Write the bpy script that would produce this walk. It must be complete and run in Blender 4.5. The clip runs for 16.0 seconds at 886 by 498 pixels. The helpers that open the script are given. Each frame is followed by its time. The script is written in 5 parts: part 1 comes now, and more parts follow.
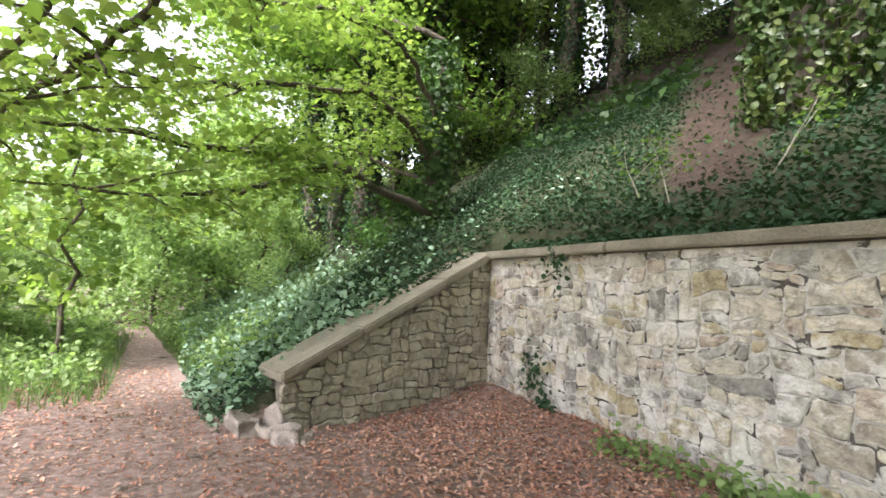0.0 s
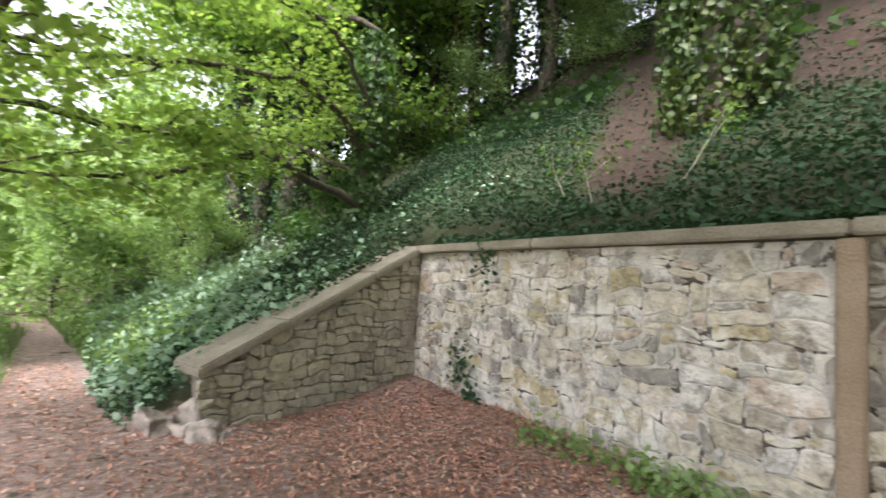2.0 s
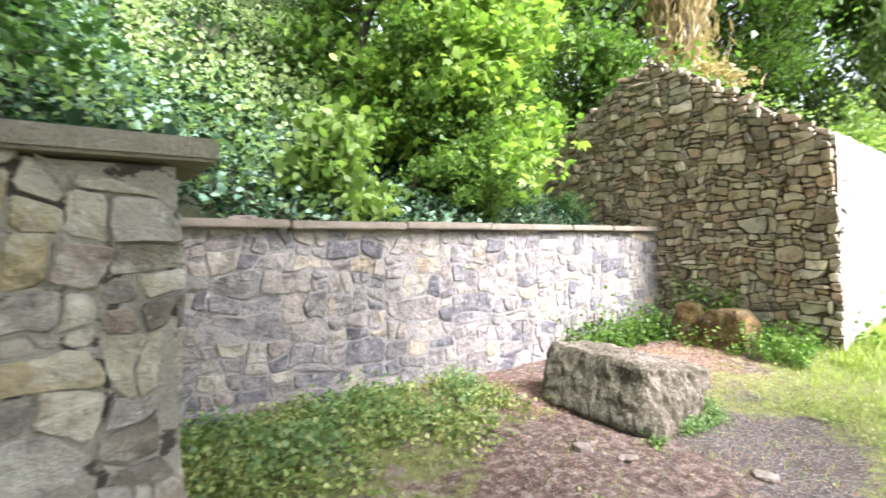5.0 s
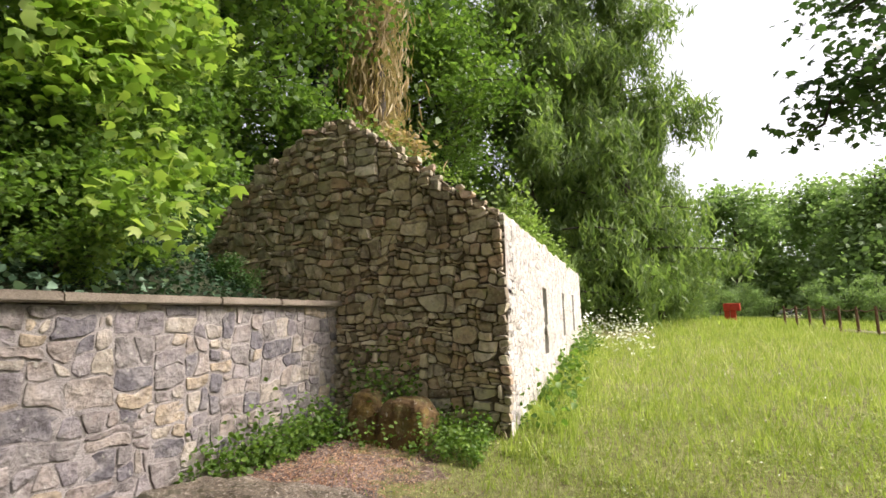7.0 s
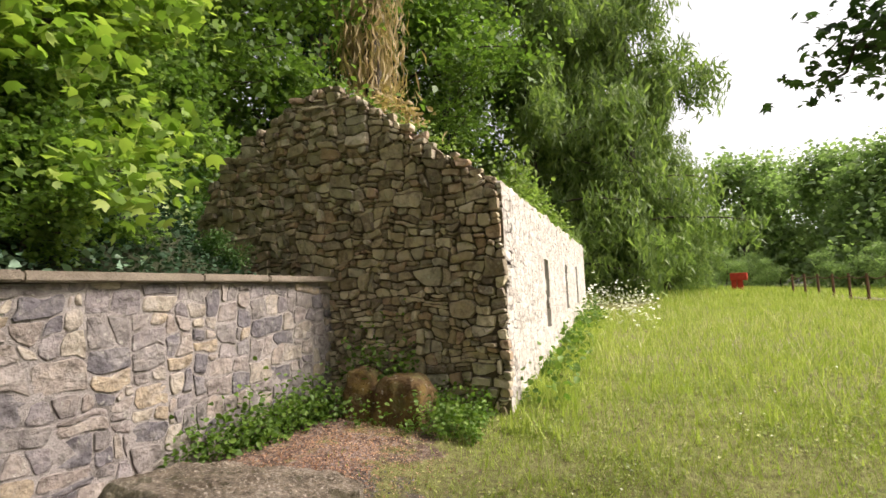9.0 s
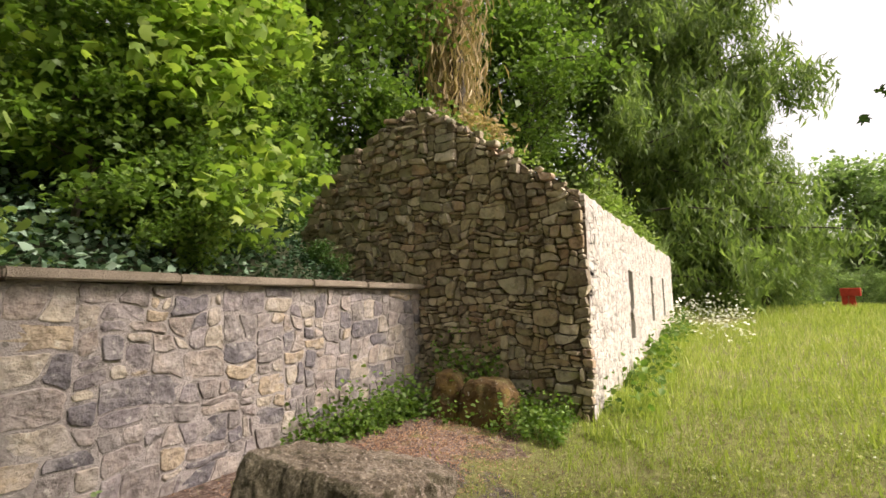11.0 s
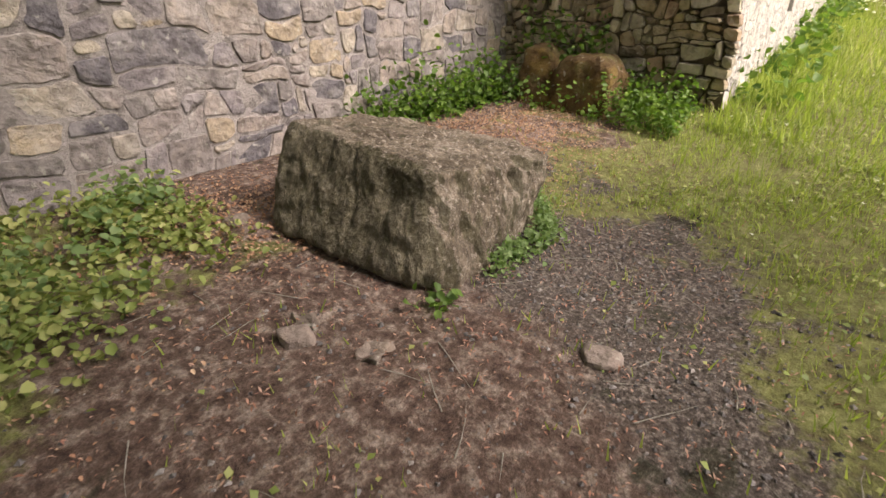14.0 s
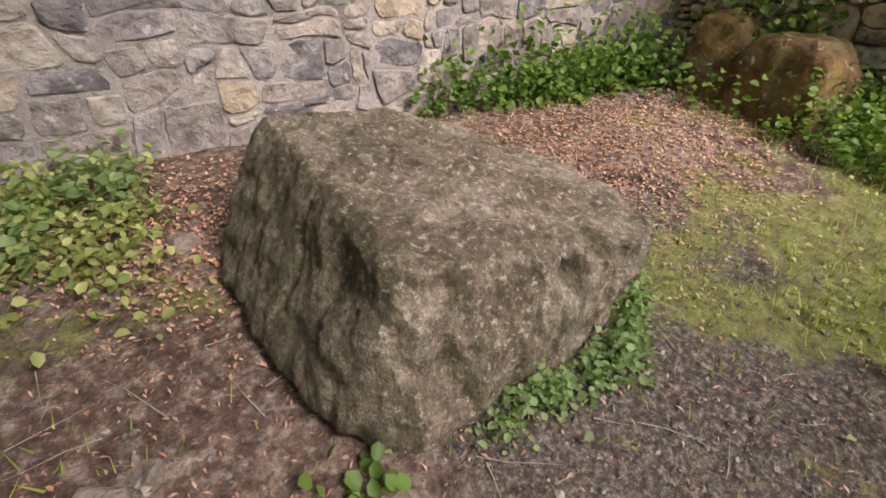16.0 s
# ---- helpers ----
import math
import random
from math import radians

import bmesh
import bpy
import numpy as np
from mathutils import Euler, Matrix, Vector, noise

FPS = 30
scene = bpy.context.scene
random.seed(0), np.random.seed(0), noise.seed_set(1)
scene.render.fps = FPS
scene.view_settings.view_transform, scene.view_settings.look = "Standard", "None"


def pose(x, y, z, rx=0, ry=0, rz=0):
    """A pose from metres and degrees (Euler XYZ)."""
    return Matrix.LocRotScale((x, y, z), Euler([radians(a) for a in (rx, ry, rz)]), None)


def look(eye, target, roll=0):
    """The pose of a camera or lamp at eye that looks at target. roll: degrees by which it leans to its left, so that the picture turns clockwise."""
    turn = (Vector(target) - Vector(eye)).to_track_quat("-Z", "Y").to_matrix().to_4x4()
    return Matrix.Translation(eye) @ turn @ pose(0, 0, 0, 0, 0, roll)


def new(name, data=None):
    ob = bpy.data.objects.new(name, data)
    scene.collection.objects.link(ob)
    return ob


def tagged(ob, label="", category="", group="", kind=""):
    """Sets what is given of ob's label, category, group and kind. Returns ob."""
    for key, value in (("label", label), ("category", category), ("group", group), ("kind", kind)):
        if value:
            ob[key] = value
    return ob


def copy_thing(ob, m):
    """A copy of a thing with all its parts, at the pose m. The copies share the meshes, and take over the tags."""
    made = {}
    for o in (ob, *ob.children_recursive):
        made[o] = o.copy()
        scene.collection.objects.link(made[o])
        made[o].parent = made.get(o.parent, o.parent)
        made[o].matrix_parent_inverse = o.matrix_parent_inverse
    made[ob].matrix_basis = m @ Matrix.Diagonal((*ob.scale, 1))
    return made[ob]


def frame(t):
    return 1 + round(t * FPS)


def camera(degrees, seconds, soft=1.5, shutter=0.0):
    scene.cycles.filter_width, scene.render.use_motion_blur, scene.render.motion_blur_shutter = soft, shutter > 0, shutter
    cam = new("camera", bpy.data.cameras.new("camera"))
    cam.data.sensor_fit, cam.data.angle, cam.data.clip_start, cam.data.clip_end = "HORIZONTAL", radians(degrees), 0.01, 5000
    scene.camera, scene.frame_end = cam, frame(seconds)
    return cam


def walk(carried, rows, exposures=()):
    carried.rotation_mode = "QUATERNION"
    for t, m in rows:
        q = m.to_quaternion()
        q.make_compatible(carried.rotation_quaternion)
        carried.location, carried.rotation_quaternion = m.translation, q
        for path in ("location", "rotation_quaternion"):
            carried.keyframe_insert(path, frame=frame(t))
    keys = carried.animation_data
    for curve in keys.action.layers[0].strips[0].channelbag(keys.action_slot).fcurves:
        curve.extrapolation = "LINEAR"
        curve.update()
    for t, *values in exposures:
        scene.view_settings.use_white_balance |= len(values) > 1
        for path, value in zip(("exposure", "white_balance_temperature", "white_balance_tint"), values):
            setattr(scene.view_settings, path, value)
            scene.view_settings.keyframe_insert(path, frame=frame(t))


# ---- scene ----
cam = camera(81.3, 16.0, shutter=0.22)
METRES, EYE, TILT, LEAN, TURN = 8.0, 1.5, 0.0, 0.0, 56.0
ROWS = [
    (0.0, 0.0, 0.0, 0.0, -0.16, 4.04, -2.23),
    (0.5, -0.0033, -0.0017, 0.0004, 4.73, 4.03, -1.77),
    (1.0, -0.0068, -0.0047, 0.0005, 7.91, 3.81, -1.79),
    (1.5, -0.009, -0.0045, -0.0006, 5.13, 3.66, -2.36),
    (2.0, 0.0017, 0.0003, -0.0018, -7.85, 3.84, -3.05),
    (2.5, 0.0226, -0.0074, -0.0013, -24.76, 3.73, -1.26),
    (3.0, 0.0651, -0.024, -0.0046, -41.32, 3.18, -1.25),
    (3.5, 0.1136, -0.0412, -0.005, -56.21, 1.86, -1.79),
    (4.0, 0.1601, -0.0528, -0.0017, -69.39, 0.68, -0.07),
    (4.5, 0.2102, -0.0879, -0.0002, -81.18, 0.69, 0.99),
    (5.0, 0.265, -0.1239, 0.0, -94.55, 1.32, 1.35),
    (7.5, 0.4478, -0.2736, 0.0208, -128.42, 7.84, 1.37),
    (8.0, 0.4514, -0.2863, 0.0185, -129.0, 6.21, 1.53),
    (8.5, 0.4504, -0.2873, 0.0188, -128.71, 5.06, 2.19),
    (9.0, 0.4497, -0.2849, 0.0167, -125.52, 5.34, 2.22),
    (11.5, 0.4026, -0.2449, 0.0105, -112.11, 4.93, -0.03),
    (12.0, 0.3889, -0.2434, -0.0107, -104.63, -1.77, -0.38),
    (12.5, 0.3826, -0.2474, -0.0227, -106.8, -9.32, -0.0),
    (13.0, 0.4129, -0.26, -0.0289, -110.36, -14.16, 1.57),
    (13.5, 0.4642, -0.2777, -0.0238, -109.06, -19.68, 1.17),
    (14.0, 0.5213, -0.2981, -0.0306, -107.91, -25.71, 0.93),
    (14.5, 0.5612, -0.335, -0.0272, -105.52, -27.81, 1.84),
    (15.0, 0.5981, -0.3615, -0.0267, -100.54, -29.73, -0.13),
    (15.5, 0.6352, -0.3745, -0.0258, -94.52, -31.81, -2.43),
    (16.0, 0.6583, -0.3942, -0.0259, -88.75, -32.08, -1.57),
]
EXPOSURES = [(0.0, 2.4, 6250, 19), (2.5, 2.25, 6200, 18), (3.5, 2.65, 5900, 16), (4.5, 2.22, 5900, 16), (5.0, 2.3, 5800, 16), (7.4, 0.93, 6750, 17), (9.2, 0.93, 6900, 17), (11.4, 0.82, 7250, 19), (12.0, 0.58, 7350, 19), (12.5, 0.85, 7250, 19), (14.0, 0.87, 7000, 20), (16.0, 0.92, 6750, 20)]
walk(cam, [(t, pose(0, 0, EYE, TILT, LEAN, TURN) @ pose(METRES * x, METRES * y, METRES * z, 90 + pitch, roll, yaw)) for t, x, y, z, yaw, pitch, roll in ROWS], EXPOSURES)

# ---- world, sun, exposure ----
SUN_ELEV, SUN_AZ = 48.0, 163.0        # degrees; azimuth clockwise from +y
world = bpy.data.worlds.new("overcast_sky")
scene.world = world
world.use_nodes = True
wn = world.node_tree.nodes
wl = world.node_tree.links
sky = wn.new("ShaderNodeTexSky")
sky.sky_type = "NISHITA"
sky.sun_disc = False
sky.sun_elevation = radians(SUN_ELEV)
sky.sun_rotation = radians(SUN_AZ)
sky.dust_density = 4.0
haze = wn.new("ShaderNodeHueSaturation")
haze.inputs["Saturation"].default_value = 0.22
wl.new(sky.outputs[0], haze.inputs["Color"])
wl.new(haze.outputs[0], wn["Background"].inputs["Color"])
wn["Background"].inputs["Strength"].default_value = 0.15
sun_data = bpy.data.lights.new("sun", "SUN")
sun_data.energy, sun_data.angle, sun_data.color = 3.0, radians(20), (1.0, 0.96, 0.9)
sun = new("sun", sun_data)
_a, _e = radians(SUN_AZ), radians(SUN_ELEV)
sun.matrix_world = look((0, 0, 30), (-30 * math.sin(_a) * math.cos(_e), -30 * math.cos(_a) * math.cos(_e), 30 - 30 * math.sin(_e)))


# ---- materials ----
def mat(name, rough=0.85):
    m = bpy.data.materials.new(name)
    m.use_nodes = True
    n, l = m.node_tree.nodes, m.node_tree.links
    b = n["Principled BSDF"]
    b.inputs["Roughness"].default_value = rough
    b.inputs["Specular IOR Level"].default_value = 0.3
    return m, n, l, b


def tex_noise(n, l, vec, scale, detail=6.0, rough=0.6):
    t = n.new("ShaderNodeTexNoise")
    t.inputs["Scale"].default_value, t.inputs["Detail"].default_value, t.inputs["Roughness"].default_value = scale, detail, rough
    if vec is not None:
        l.new(vec, t.inputs["Vector"])
    return t.outputs["Fac"]


def ramp(n, l, fac, stops):
    r = n.new("ShaderNodeValToRGB")
    while len(r.color_ramp.elements) < len(stops):
        r.color_ramp.elements.new(0.5)
    for e, (p, c) in zip(r.color_ramp.elements, stops):
        e.position, e.color = p, (*c, 1)
    l.new(fac, r.inputs[0])
    return r.outputs[0]


def mixc(n, l, fac, a, b, kind="MIX"):
    x = n.new("ShaderNodeMix")
    x.data_type, x.blend_type = "RGBA", kind
    for v, sock in ((fac, x.inputs[0]), (a, x.inputs[6]), (b, x.inputs[7])):
        if isinstance(v, (int, float)):
            sock.default_value = v
        elif isinstance(v, tuple):
            sock.default_value = (*v, 1)
        else:
            l.new(v, sock)
    return x.outputs[2]


def step(n, l, fac, lo, hi):
    r = n.new("ShaderNodeMapRange")
    r.interpolation_type = "SMOOTHSTEP"
    r.inputs["From Min"].default_value, r.inputs["From Max"].default_value = lo, hi
    l.new(fac, r.inputs["Value"])
    return r.outputs[0]


def mul(n, l, a, b, op="MULTIPLY"):
    x = n.new("ShaderNodeMath")
    x.operation = op
    for v, sock in ((a, x.inputs[0]), (b, x.inputs[1])):
        if isinstance(v, (int, float)):
            sock.default_value = v
        else:
            l.new(v, sock)
    return x.outputs[0]


def bump(n, l, b, height, strength=0.5, dist=0.02):
    x = n.new("ShaderNodeBump")
    x.inputs["Strength"].default_value, x.inputs["Distance"].default_value = strength, dist
    l.new(height, x.inputs["Height"])
    l.new(x.outputs[0], b.inputs["Normal"])


def world_pos(n):
    return n.new("ShaderNodeNewGeometry").outputs["Position"]


def stone_mat(name, tones, stain=(0.5, 0.5, 0.47), stain_amount=0.5, moss=0.0, per_island=True, even=0.4):
    """Quarry stone: a tone for each stone, grain, lime or lichen stains, moss."""
    m, n, l, b = mat(name, 0.9)
    pos = world_pos(n)
    rnd = n.new("ShaderNodeObjectInfo").outputs["Random"]
    if per_island:
        isl = n.new("ShaderNodeNewGeometry").outputs["Random Per Island"]
        rnd = mul(n, l, mul(n, l, rnd, isl, "ADD"), 1.0, "MODULO")
    base = ramp(n, l, rnd, [(i / len(tones), c) for i, c in enumerate(tones)])
    base.node.color_ramp.interpolation = "CONSTANT"
    mean = tuple(sum(c[i] for c in tones) / len(tones) for i in range(3))
    base = mixc(n, l, even, base, mean)
    grain = tex_noise(n, l, pos, 10, 6, 0.65)
    fine = tex_noise(n, l, pos, 130, 4, 0.6)
    base = mixc(n, l, 0.75, base, ramp(n, l, grain, [(0.36, (0.45, 0.43, 0.41)), (0.5, (0.95, 0.95, 0.95)), (0.64, (1.3, 1.27, 1.2))]), "MULTIPLY")
    big = tex_noise(n, l, pos, 3.6, 8, 0.7)
    base = mixc(n, l, mul(n, l, step(n, l, big, 0.47, 0.6), stain_amount), base, stain)
    spots = tex_noise(n, l, pos, 17, 3, 0.5)
    base = mixc(n, l, mul(n, l, step(n, l, spots, 0.62, 0.7), 0.35), base, (0.55, 0.54, 0.46))
    if moss:
        mo = tex_noise(n, l, pos, 5.0, 6, 0.7)
        base = mixc(n, l, mul(n, l, step(n, l, mo, 0.5, 0.66), moss), base, (0.09, 0.1, 0.035))
    l.new(base, b.inputs["Base Color"])
    h = mul(n, l, tex_noise(n, l, pos, 9, 5, 0.6), mul(n, l, fine, 0.06), "ADD")
    bump(n, l, b, h, 1.0, 0.05)
    return m


def mortar_mat(name, a, c, voids=0.0):
    m, n, l, b = mat(name, 0.95)
    pos = world_pos(n)
    big = tex_noise(n, l, pos, 3.0, 6, 0.7)
    col = ramp(n, l, big, [(0.3, a), (0.7, c)])
    gr = tex_noise(n, l, pos, 60, 6, 0.7)
    col = mixc(n, l, 0.6, col, ramp(n, l, gr, [(0.3, (0.45, 0.44, 0.42)), (0.7, (1.1, 1.1, 1.1))]), "MULTIPLY")
    if voids:
        ho = tex_noise(n, l, pos, 7.0, 4, 0.6)
        col = mixc(n, l, mul(n, l, step(n, l, ho, 0.54, 0.59), voids), col, (0.05, 0.042, 0.035))
    l.new(col, b.inputs["Base Color"])
    bump(n, l, b, gr, 0.8, 0.02)
    return m


def leaf_mat(name, tones, trans=0.35, rough=0.5):
    m, n, l, b = mat(name, rough)
    isl = n.new("ShaderNodeNewGeometry").outputs["Random Per Island"]
    pos = world_pos(n)
    big = tex_noise(n, l, pos, 0.7, 3, 0.6)
    fac = mul(n, l, mul(n, l, isl, 0.6), mul(n, l, big, 0.45), "ADD")
    stops = [(i / max(1, len(tones) - 1), c) for i, c in enumerate(tones)]
    col = ramp(n, l, fac, stops)
    l.new(col, b.inputs["Base Color"])
    tr = n.new("ShaderNodeBsdfTranslucent")
    bright = mixc(n, l, 1.0, col, (1.35, 1.5, 0.8), "MULTIPLY")
    l.new(bright, tr.inputs["Color"])
    mx = n.new("ShaderNodeMixShader")
    mx.inputs[0].default_value = trans
    l.new(b.outputs[0], mx.inputs[1])
    l.new(tr.outputs[0], mx.inputs[2])
    l.new(mx.outputs[0], n["Material Output"].inputs["Surface"])
    return m


def bark_mat(name, dark, light):
    m, n, l, b = mat(name, 0.95)
    pos = world_pos(n)
    mp = n.new("ShaderNodeMapping")
    mp.inputs["Scale"].default_value = (1, 1, 0.25)
    l.new(pos, mp.inputs["Vector"])
    v = tex_noise(n, l, mp.outputs[0], 22, 8, 0.7)
    col = ramp(n, l, v, [(0.3, dark), (0.7, light)])
    l.new(col, b.inputs["Base Color"])
    bump(n, l, b, v, 0.8, 0.03)
    return m


M_STONE_PALE = stone_mat("pale_rubble", [(0.3, 0.27, 0.22), (0.42, 0.39, 0.32), (0.22, 0.21, 0.2), (0.48, 0.44, 0.36), (0.38, 0.32, 0.19), (0.36, 0.35, 0.33), (0.4, 0.33, 0.27)], (0.64, 0.62, 0.58), 0.75, 0.14, True, 0.25)
M_STONE_BUFF = stone_mat("buff_rubble", [(0.25, 0.22, 0.175), (0.33, 0.29, 0.23), (0.16, 0.145, 0.13), (0.35, 0.31, 0.245), (0.3, 0.245, 0.145), (0.27, 0.25, 0.225), (0.21, 0.165, 0.135), (0.14, 0.12, 0.1)], (0.43, 0.4, 0.345), 0.55, 0.22, True, 0.15)
# rubble variant for the wing wall, with its shade put into the tones
M_STONE_WING = stone_mat("shaded_wing_rubble", [(0.26, 0.24, 0.18), (0.36, 0.33, 0.25), (0.22, 0.2, 0.16), (0.38, 0.34, 0.25)], (0.42, 0.39, 0.32), 0.35, 0.35)
M_STONE_GREY = stone_mat("grey_rubble", [(0.2, 0.175, 0.165), (0.29, 0.25, 0.225), (0.085, 0.083, 0.1), (0.33, 0.29, 0.24), (0.22, 0.195, 0.2), (0.38, 0.335, 0.265), (0.105, 0.1, 0.118), (0.27, 0.225, 0.195), (0.16, 0.145, 0.14), (0.24, 0.205, 0.19), (0.36, 0.29, 0.2), (0.19, 0.17, 0.18), (0.3, 0.255, 0.22), (0.13, 0.122, 0.135)], (0.42, 0.385, 0.36), 0.32, 0.06, True, 0.25)
M_STONE_DARK = stone_mat("dark_gable_rubble", [(0.37, 0.29, 0.2), (0.52, 0.44, 0.32), (0.26, 0.205, 0.145), (0.57, 0.49, 0.37), (0.42, 0.34, 0.23), (0.42, 0.29, 0.2), (0.36, 0.32, 0.25), (0.22, 0.175, 0.13)], (0.58, 0.52, 0.38), 0.35, 0.25, True, 0.12)
M_STONE_WHITE = stone_mat("limewashed_rubble", [(0.48, 0.44, 0.39), (0.56, 0.52, 0.47), (0.38, 0.34, 0.3), (0.58, 0.54, 0.5)], (0.6, 0.57, 0.53), 0.7)
M_MORTAR_PALE = mortar_mat("lime_mortar", (0.4, 0.37, 0.33), (0.66, 0.64, 0.6), 0.9)
M_MORTAR_BUFF = mortar_mat("buff_mortar", (0.25, 0.225, 0.185), (0.39, 0.36, 0.31), 0.95)
M_MORTAR_GREY = mortar_mat("cement_mortar", (0.26, 0.23, 0.215), (0.41, 0.375, 0.35), 0.45)
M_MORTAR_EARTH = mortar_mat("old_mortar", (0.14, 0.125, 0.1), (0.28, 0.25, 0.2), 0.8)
M_MORTAR_DARK = mortar_mat("earth_mortar", (0.12, 0.095, 0.065), (0.25, 0.205, 0.145), 0.45)
M_MORTAR_WHITE = mortar_mat("limewash", (0.5, 0.47, 0.43), (0.62, 0.59, 0.54))
M_COPING = mortar_mat("weathered_concrete", (0.2, 0.175, 0.13), (0.33, 0.3, 0.24))
M_COPING_GREY = mortar_mat("grey_concrete", (0.2, 0.165, 0.125), (0.33, 0.28, 0.22))
M_POST = mortar_mat("brown_concrete", (0.27, 0.19, 0.13), (0.36, 0.28, 0.2))
M_BARK = bark_mat("bark", (0.03, 0.025, 0.018), (0.13, 0.11, 0.085))
M_BARK_PALE = bark_mat("pale_bark", (0.2, 0.18, 0.14), (0.42, 0.4, 0.34))
M_LEAF_LIME = leaf_mat("lime_leaves", [(0.085, 0.145, 0.036), (0.18, 0.265, 0.065), (0.31, 0.39, 0.12)], 0.42)
M_LEAF_PERI = leaf_mat("periwinkle_leaves", [(0.08, 0.15, 0.09), (0.17, 0.27, 0.18), (0.34, 0.44, 0.34)], 0.2, 0.5)
M_LEAF_MID = leaf_mat("green_leaves", [(0.05, 0.095, 0.02), (0.105, 0.185, 0.035), (0.2, 0.29, 0.06)], 0.42)
M_LEAF_SYCAMORE = leaf_mat("sycamore_leaves", [(0.09, 0.16, 0.03), (0.2, 0.31, 0.055), (0.4, 0.47, 0.11)], 0.45)
# bramble leaf colour lightened to carry the glare of hazy sun
M_LEAF_PALE = leaf_mat("sunlit_bramble_leaves", [(0.2, 0.28, 0.12), (0.33, 0.41, 0.2), (0.5, 0.55, 0.32)], 0.4)
M_LEAF_HAZEL = leaf_mat("hazel_leaves", [(0.085, 0.14, 0.052), (0.18, 0.265, 0.105), (0.31, 0.4, 0.19)], 0.47)
M_LEAF_DEEP = leaf_mat("deep_green_leaves", [(0.024, 0.058, 0.016), (0.052, 0.11, 0.028), (0.1, 0.18, 0.045)], 0.35)
M_LEAF_DARK = leaf_mat("dark_leaves", [(0.018, 0.042, 0.014), (0.045, 0.09, 0.028), (0.08, 0.15, 0.045)], 0.35)
M_LEAF_IVY = leaf_mat("ivy_leaves", [(0.01, 0.03, 0.012), (0.023, 0.058, 0.024), (0.045, 0.09, 0.042)], 0.15, 0.75)
M_LEAF_STEM_IVY = leaf_mat("yellowish_ivy", [(0.02, 0.042, 0.013), (0.04, 0.072, 0.02), (0.11, 0.13, 0.035)], 0.25, 0.4)
M_LEAF_WEED = leaf_mat("weed_leaves", [(0.1, 0.145, 0.04), (0.23, 0.28, 0.08), (0.48, 0.45, 0.2)], 0.3)
M_LEAF_LARCH = leaf_mat("larch_needles", [(0.07, 0.11, 0.04), (0.15, 0.22, 0.07), (0.28, 0.36, 0.12)], 0.45)
M_LEAF_BROWN = leaf_mat("dry_creeper", [(0.24, 0.17, 0.085), (0.4, 0.31, 0.16), (0.48, 0.33, 0.17)], 0.3)
M_LITTER = leaf_mat("fallen_leaves", [(0.17, 0.07, 0.05), (0.36, 0.18, 0.125), (0.58, 0.4, 0.31)], 0.1, 0.7)
M_LITTER_DRY = leaf_mat("dry_straw_and_leaves", [(0.2, 0.09, 0.055), (0.38, 0.21, 0.13), (0.58, 0.43, 0.28)], 0.1, 0.7)
# fallen leaves in darker tones that include the hillside's shade
M_HILL_LITTER = leaf_mat("shaded_fallen_leaves", [(0.03, 0.017, 0.011), (0.06, 0.036, 0.024), (0.12, 0.08, 0.055)], 0.1, 0.8)
M_GRASS = leaf_mat("grass_blades", [(0.12, 0.185, 0.035), (0.29, 0.36, 0.075), (0.5, 0.52, 0.18)], 0.38)
M_PATH_GRASS = leaf_mat("path_grass_blades", [(0.05, 0.09, 0.03), (0.1, 0.16, 0.055), (0.2, 0.26, 0.11)], 0.35)
M_STRAW = leaf_mat("seeding_grass", [(0.3, 0.32, 0.12), (0.5, 0.48, 0.24), (0.68, 0.62, 0.4)], 0.3)
M_PETAL = leaf_mat("white_petals", [(0.7, 0.7, 0.62), (0.8, 0.8, 0.75)], 0.2)


# ---- helpers for building ----
def mesh_of(name, verts, faces, smooth=False):
    me = bpy.data.meshes.new(name)
    me.from_pydata(verts if isinstance(verts, list) else verts.tolist(), [], faces if isinstance(faces, list) else faces.tolist())
    if smooth:
        me.shade_smooth()
    return me


def fast_mesh(name, verts, quads):
    """A mesh from arrays of points and of four-cornered faces."""
    me = bpy.data.meshes.new(name)
    nv, nf = len(verts), len(quads)
    me.vertices.add(nv)
    me.vertices.foreach_set("co", np.asarray(verts, dtype=np.float32).ravel())
    me.loops.add(nf * 4)
    me.loops.foreach_set("vertex_index", np.asarray(quads, dtype=np.int32).ravel())
    me.polygons.add(nf)
    me.polygons.foreach_set("loop_start", np.arange(nf, dtype=np.int32) * 4)
    me.update(calc_edges=True)
    return me


def put(name, me, material, parent=None, label="", at=None):
    if material and not me.materials:
        me.materials.append(material)
    ob = new(name, me)
    if parent:
        ob.parent = parent
    if at is not None:
        ob.matrix_basis = at
    if label:
        ob["label"] = label
    return ob


def part(name, bm, material, parent, label="", at=None):
    me = bpy.data.meshes.new(name)
    bm.to_mesh(me)
    bm.free()
    return put(name, me, material, parent, label, at)


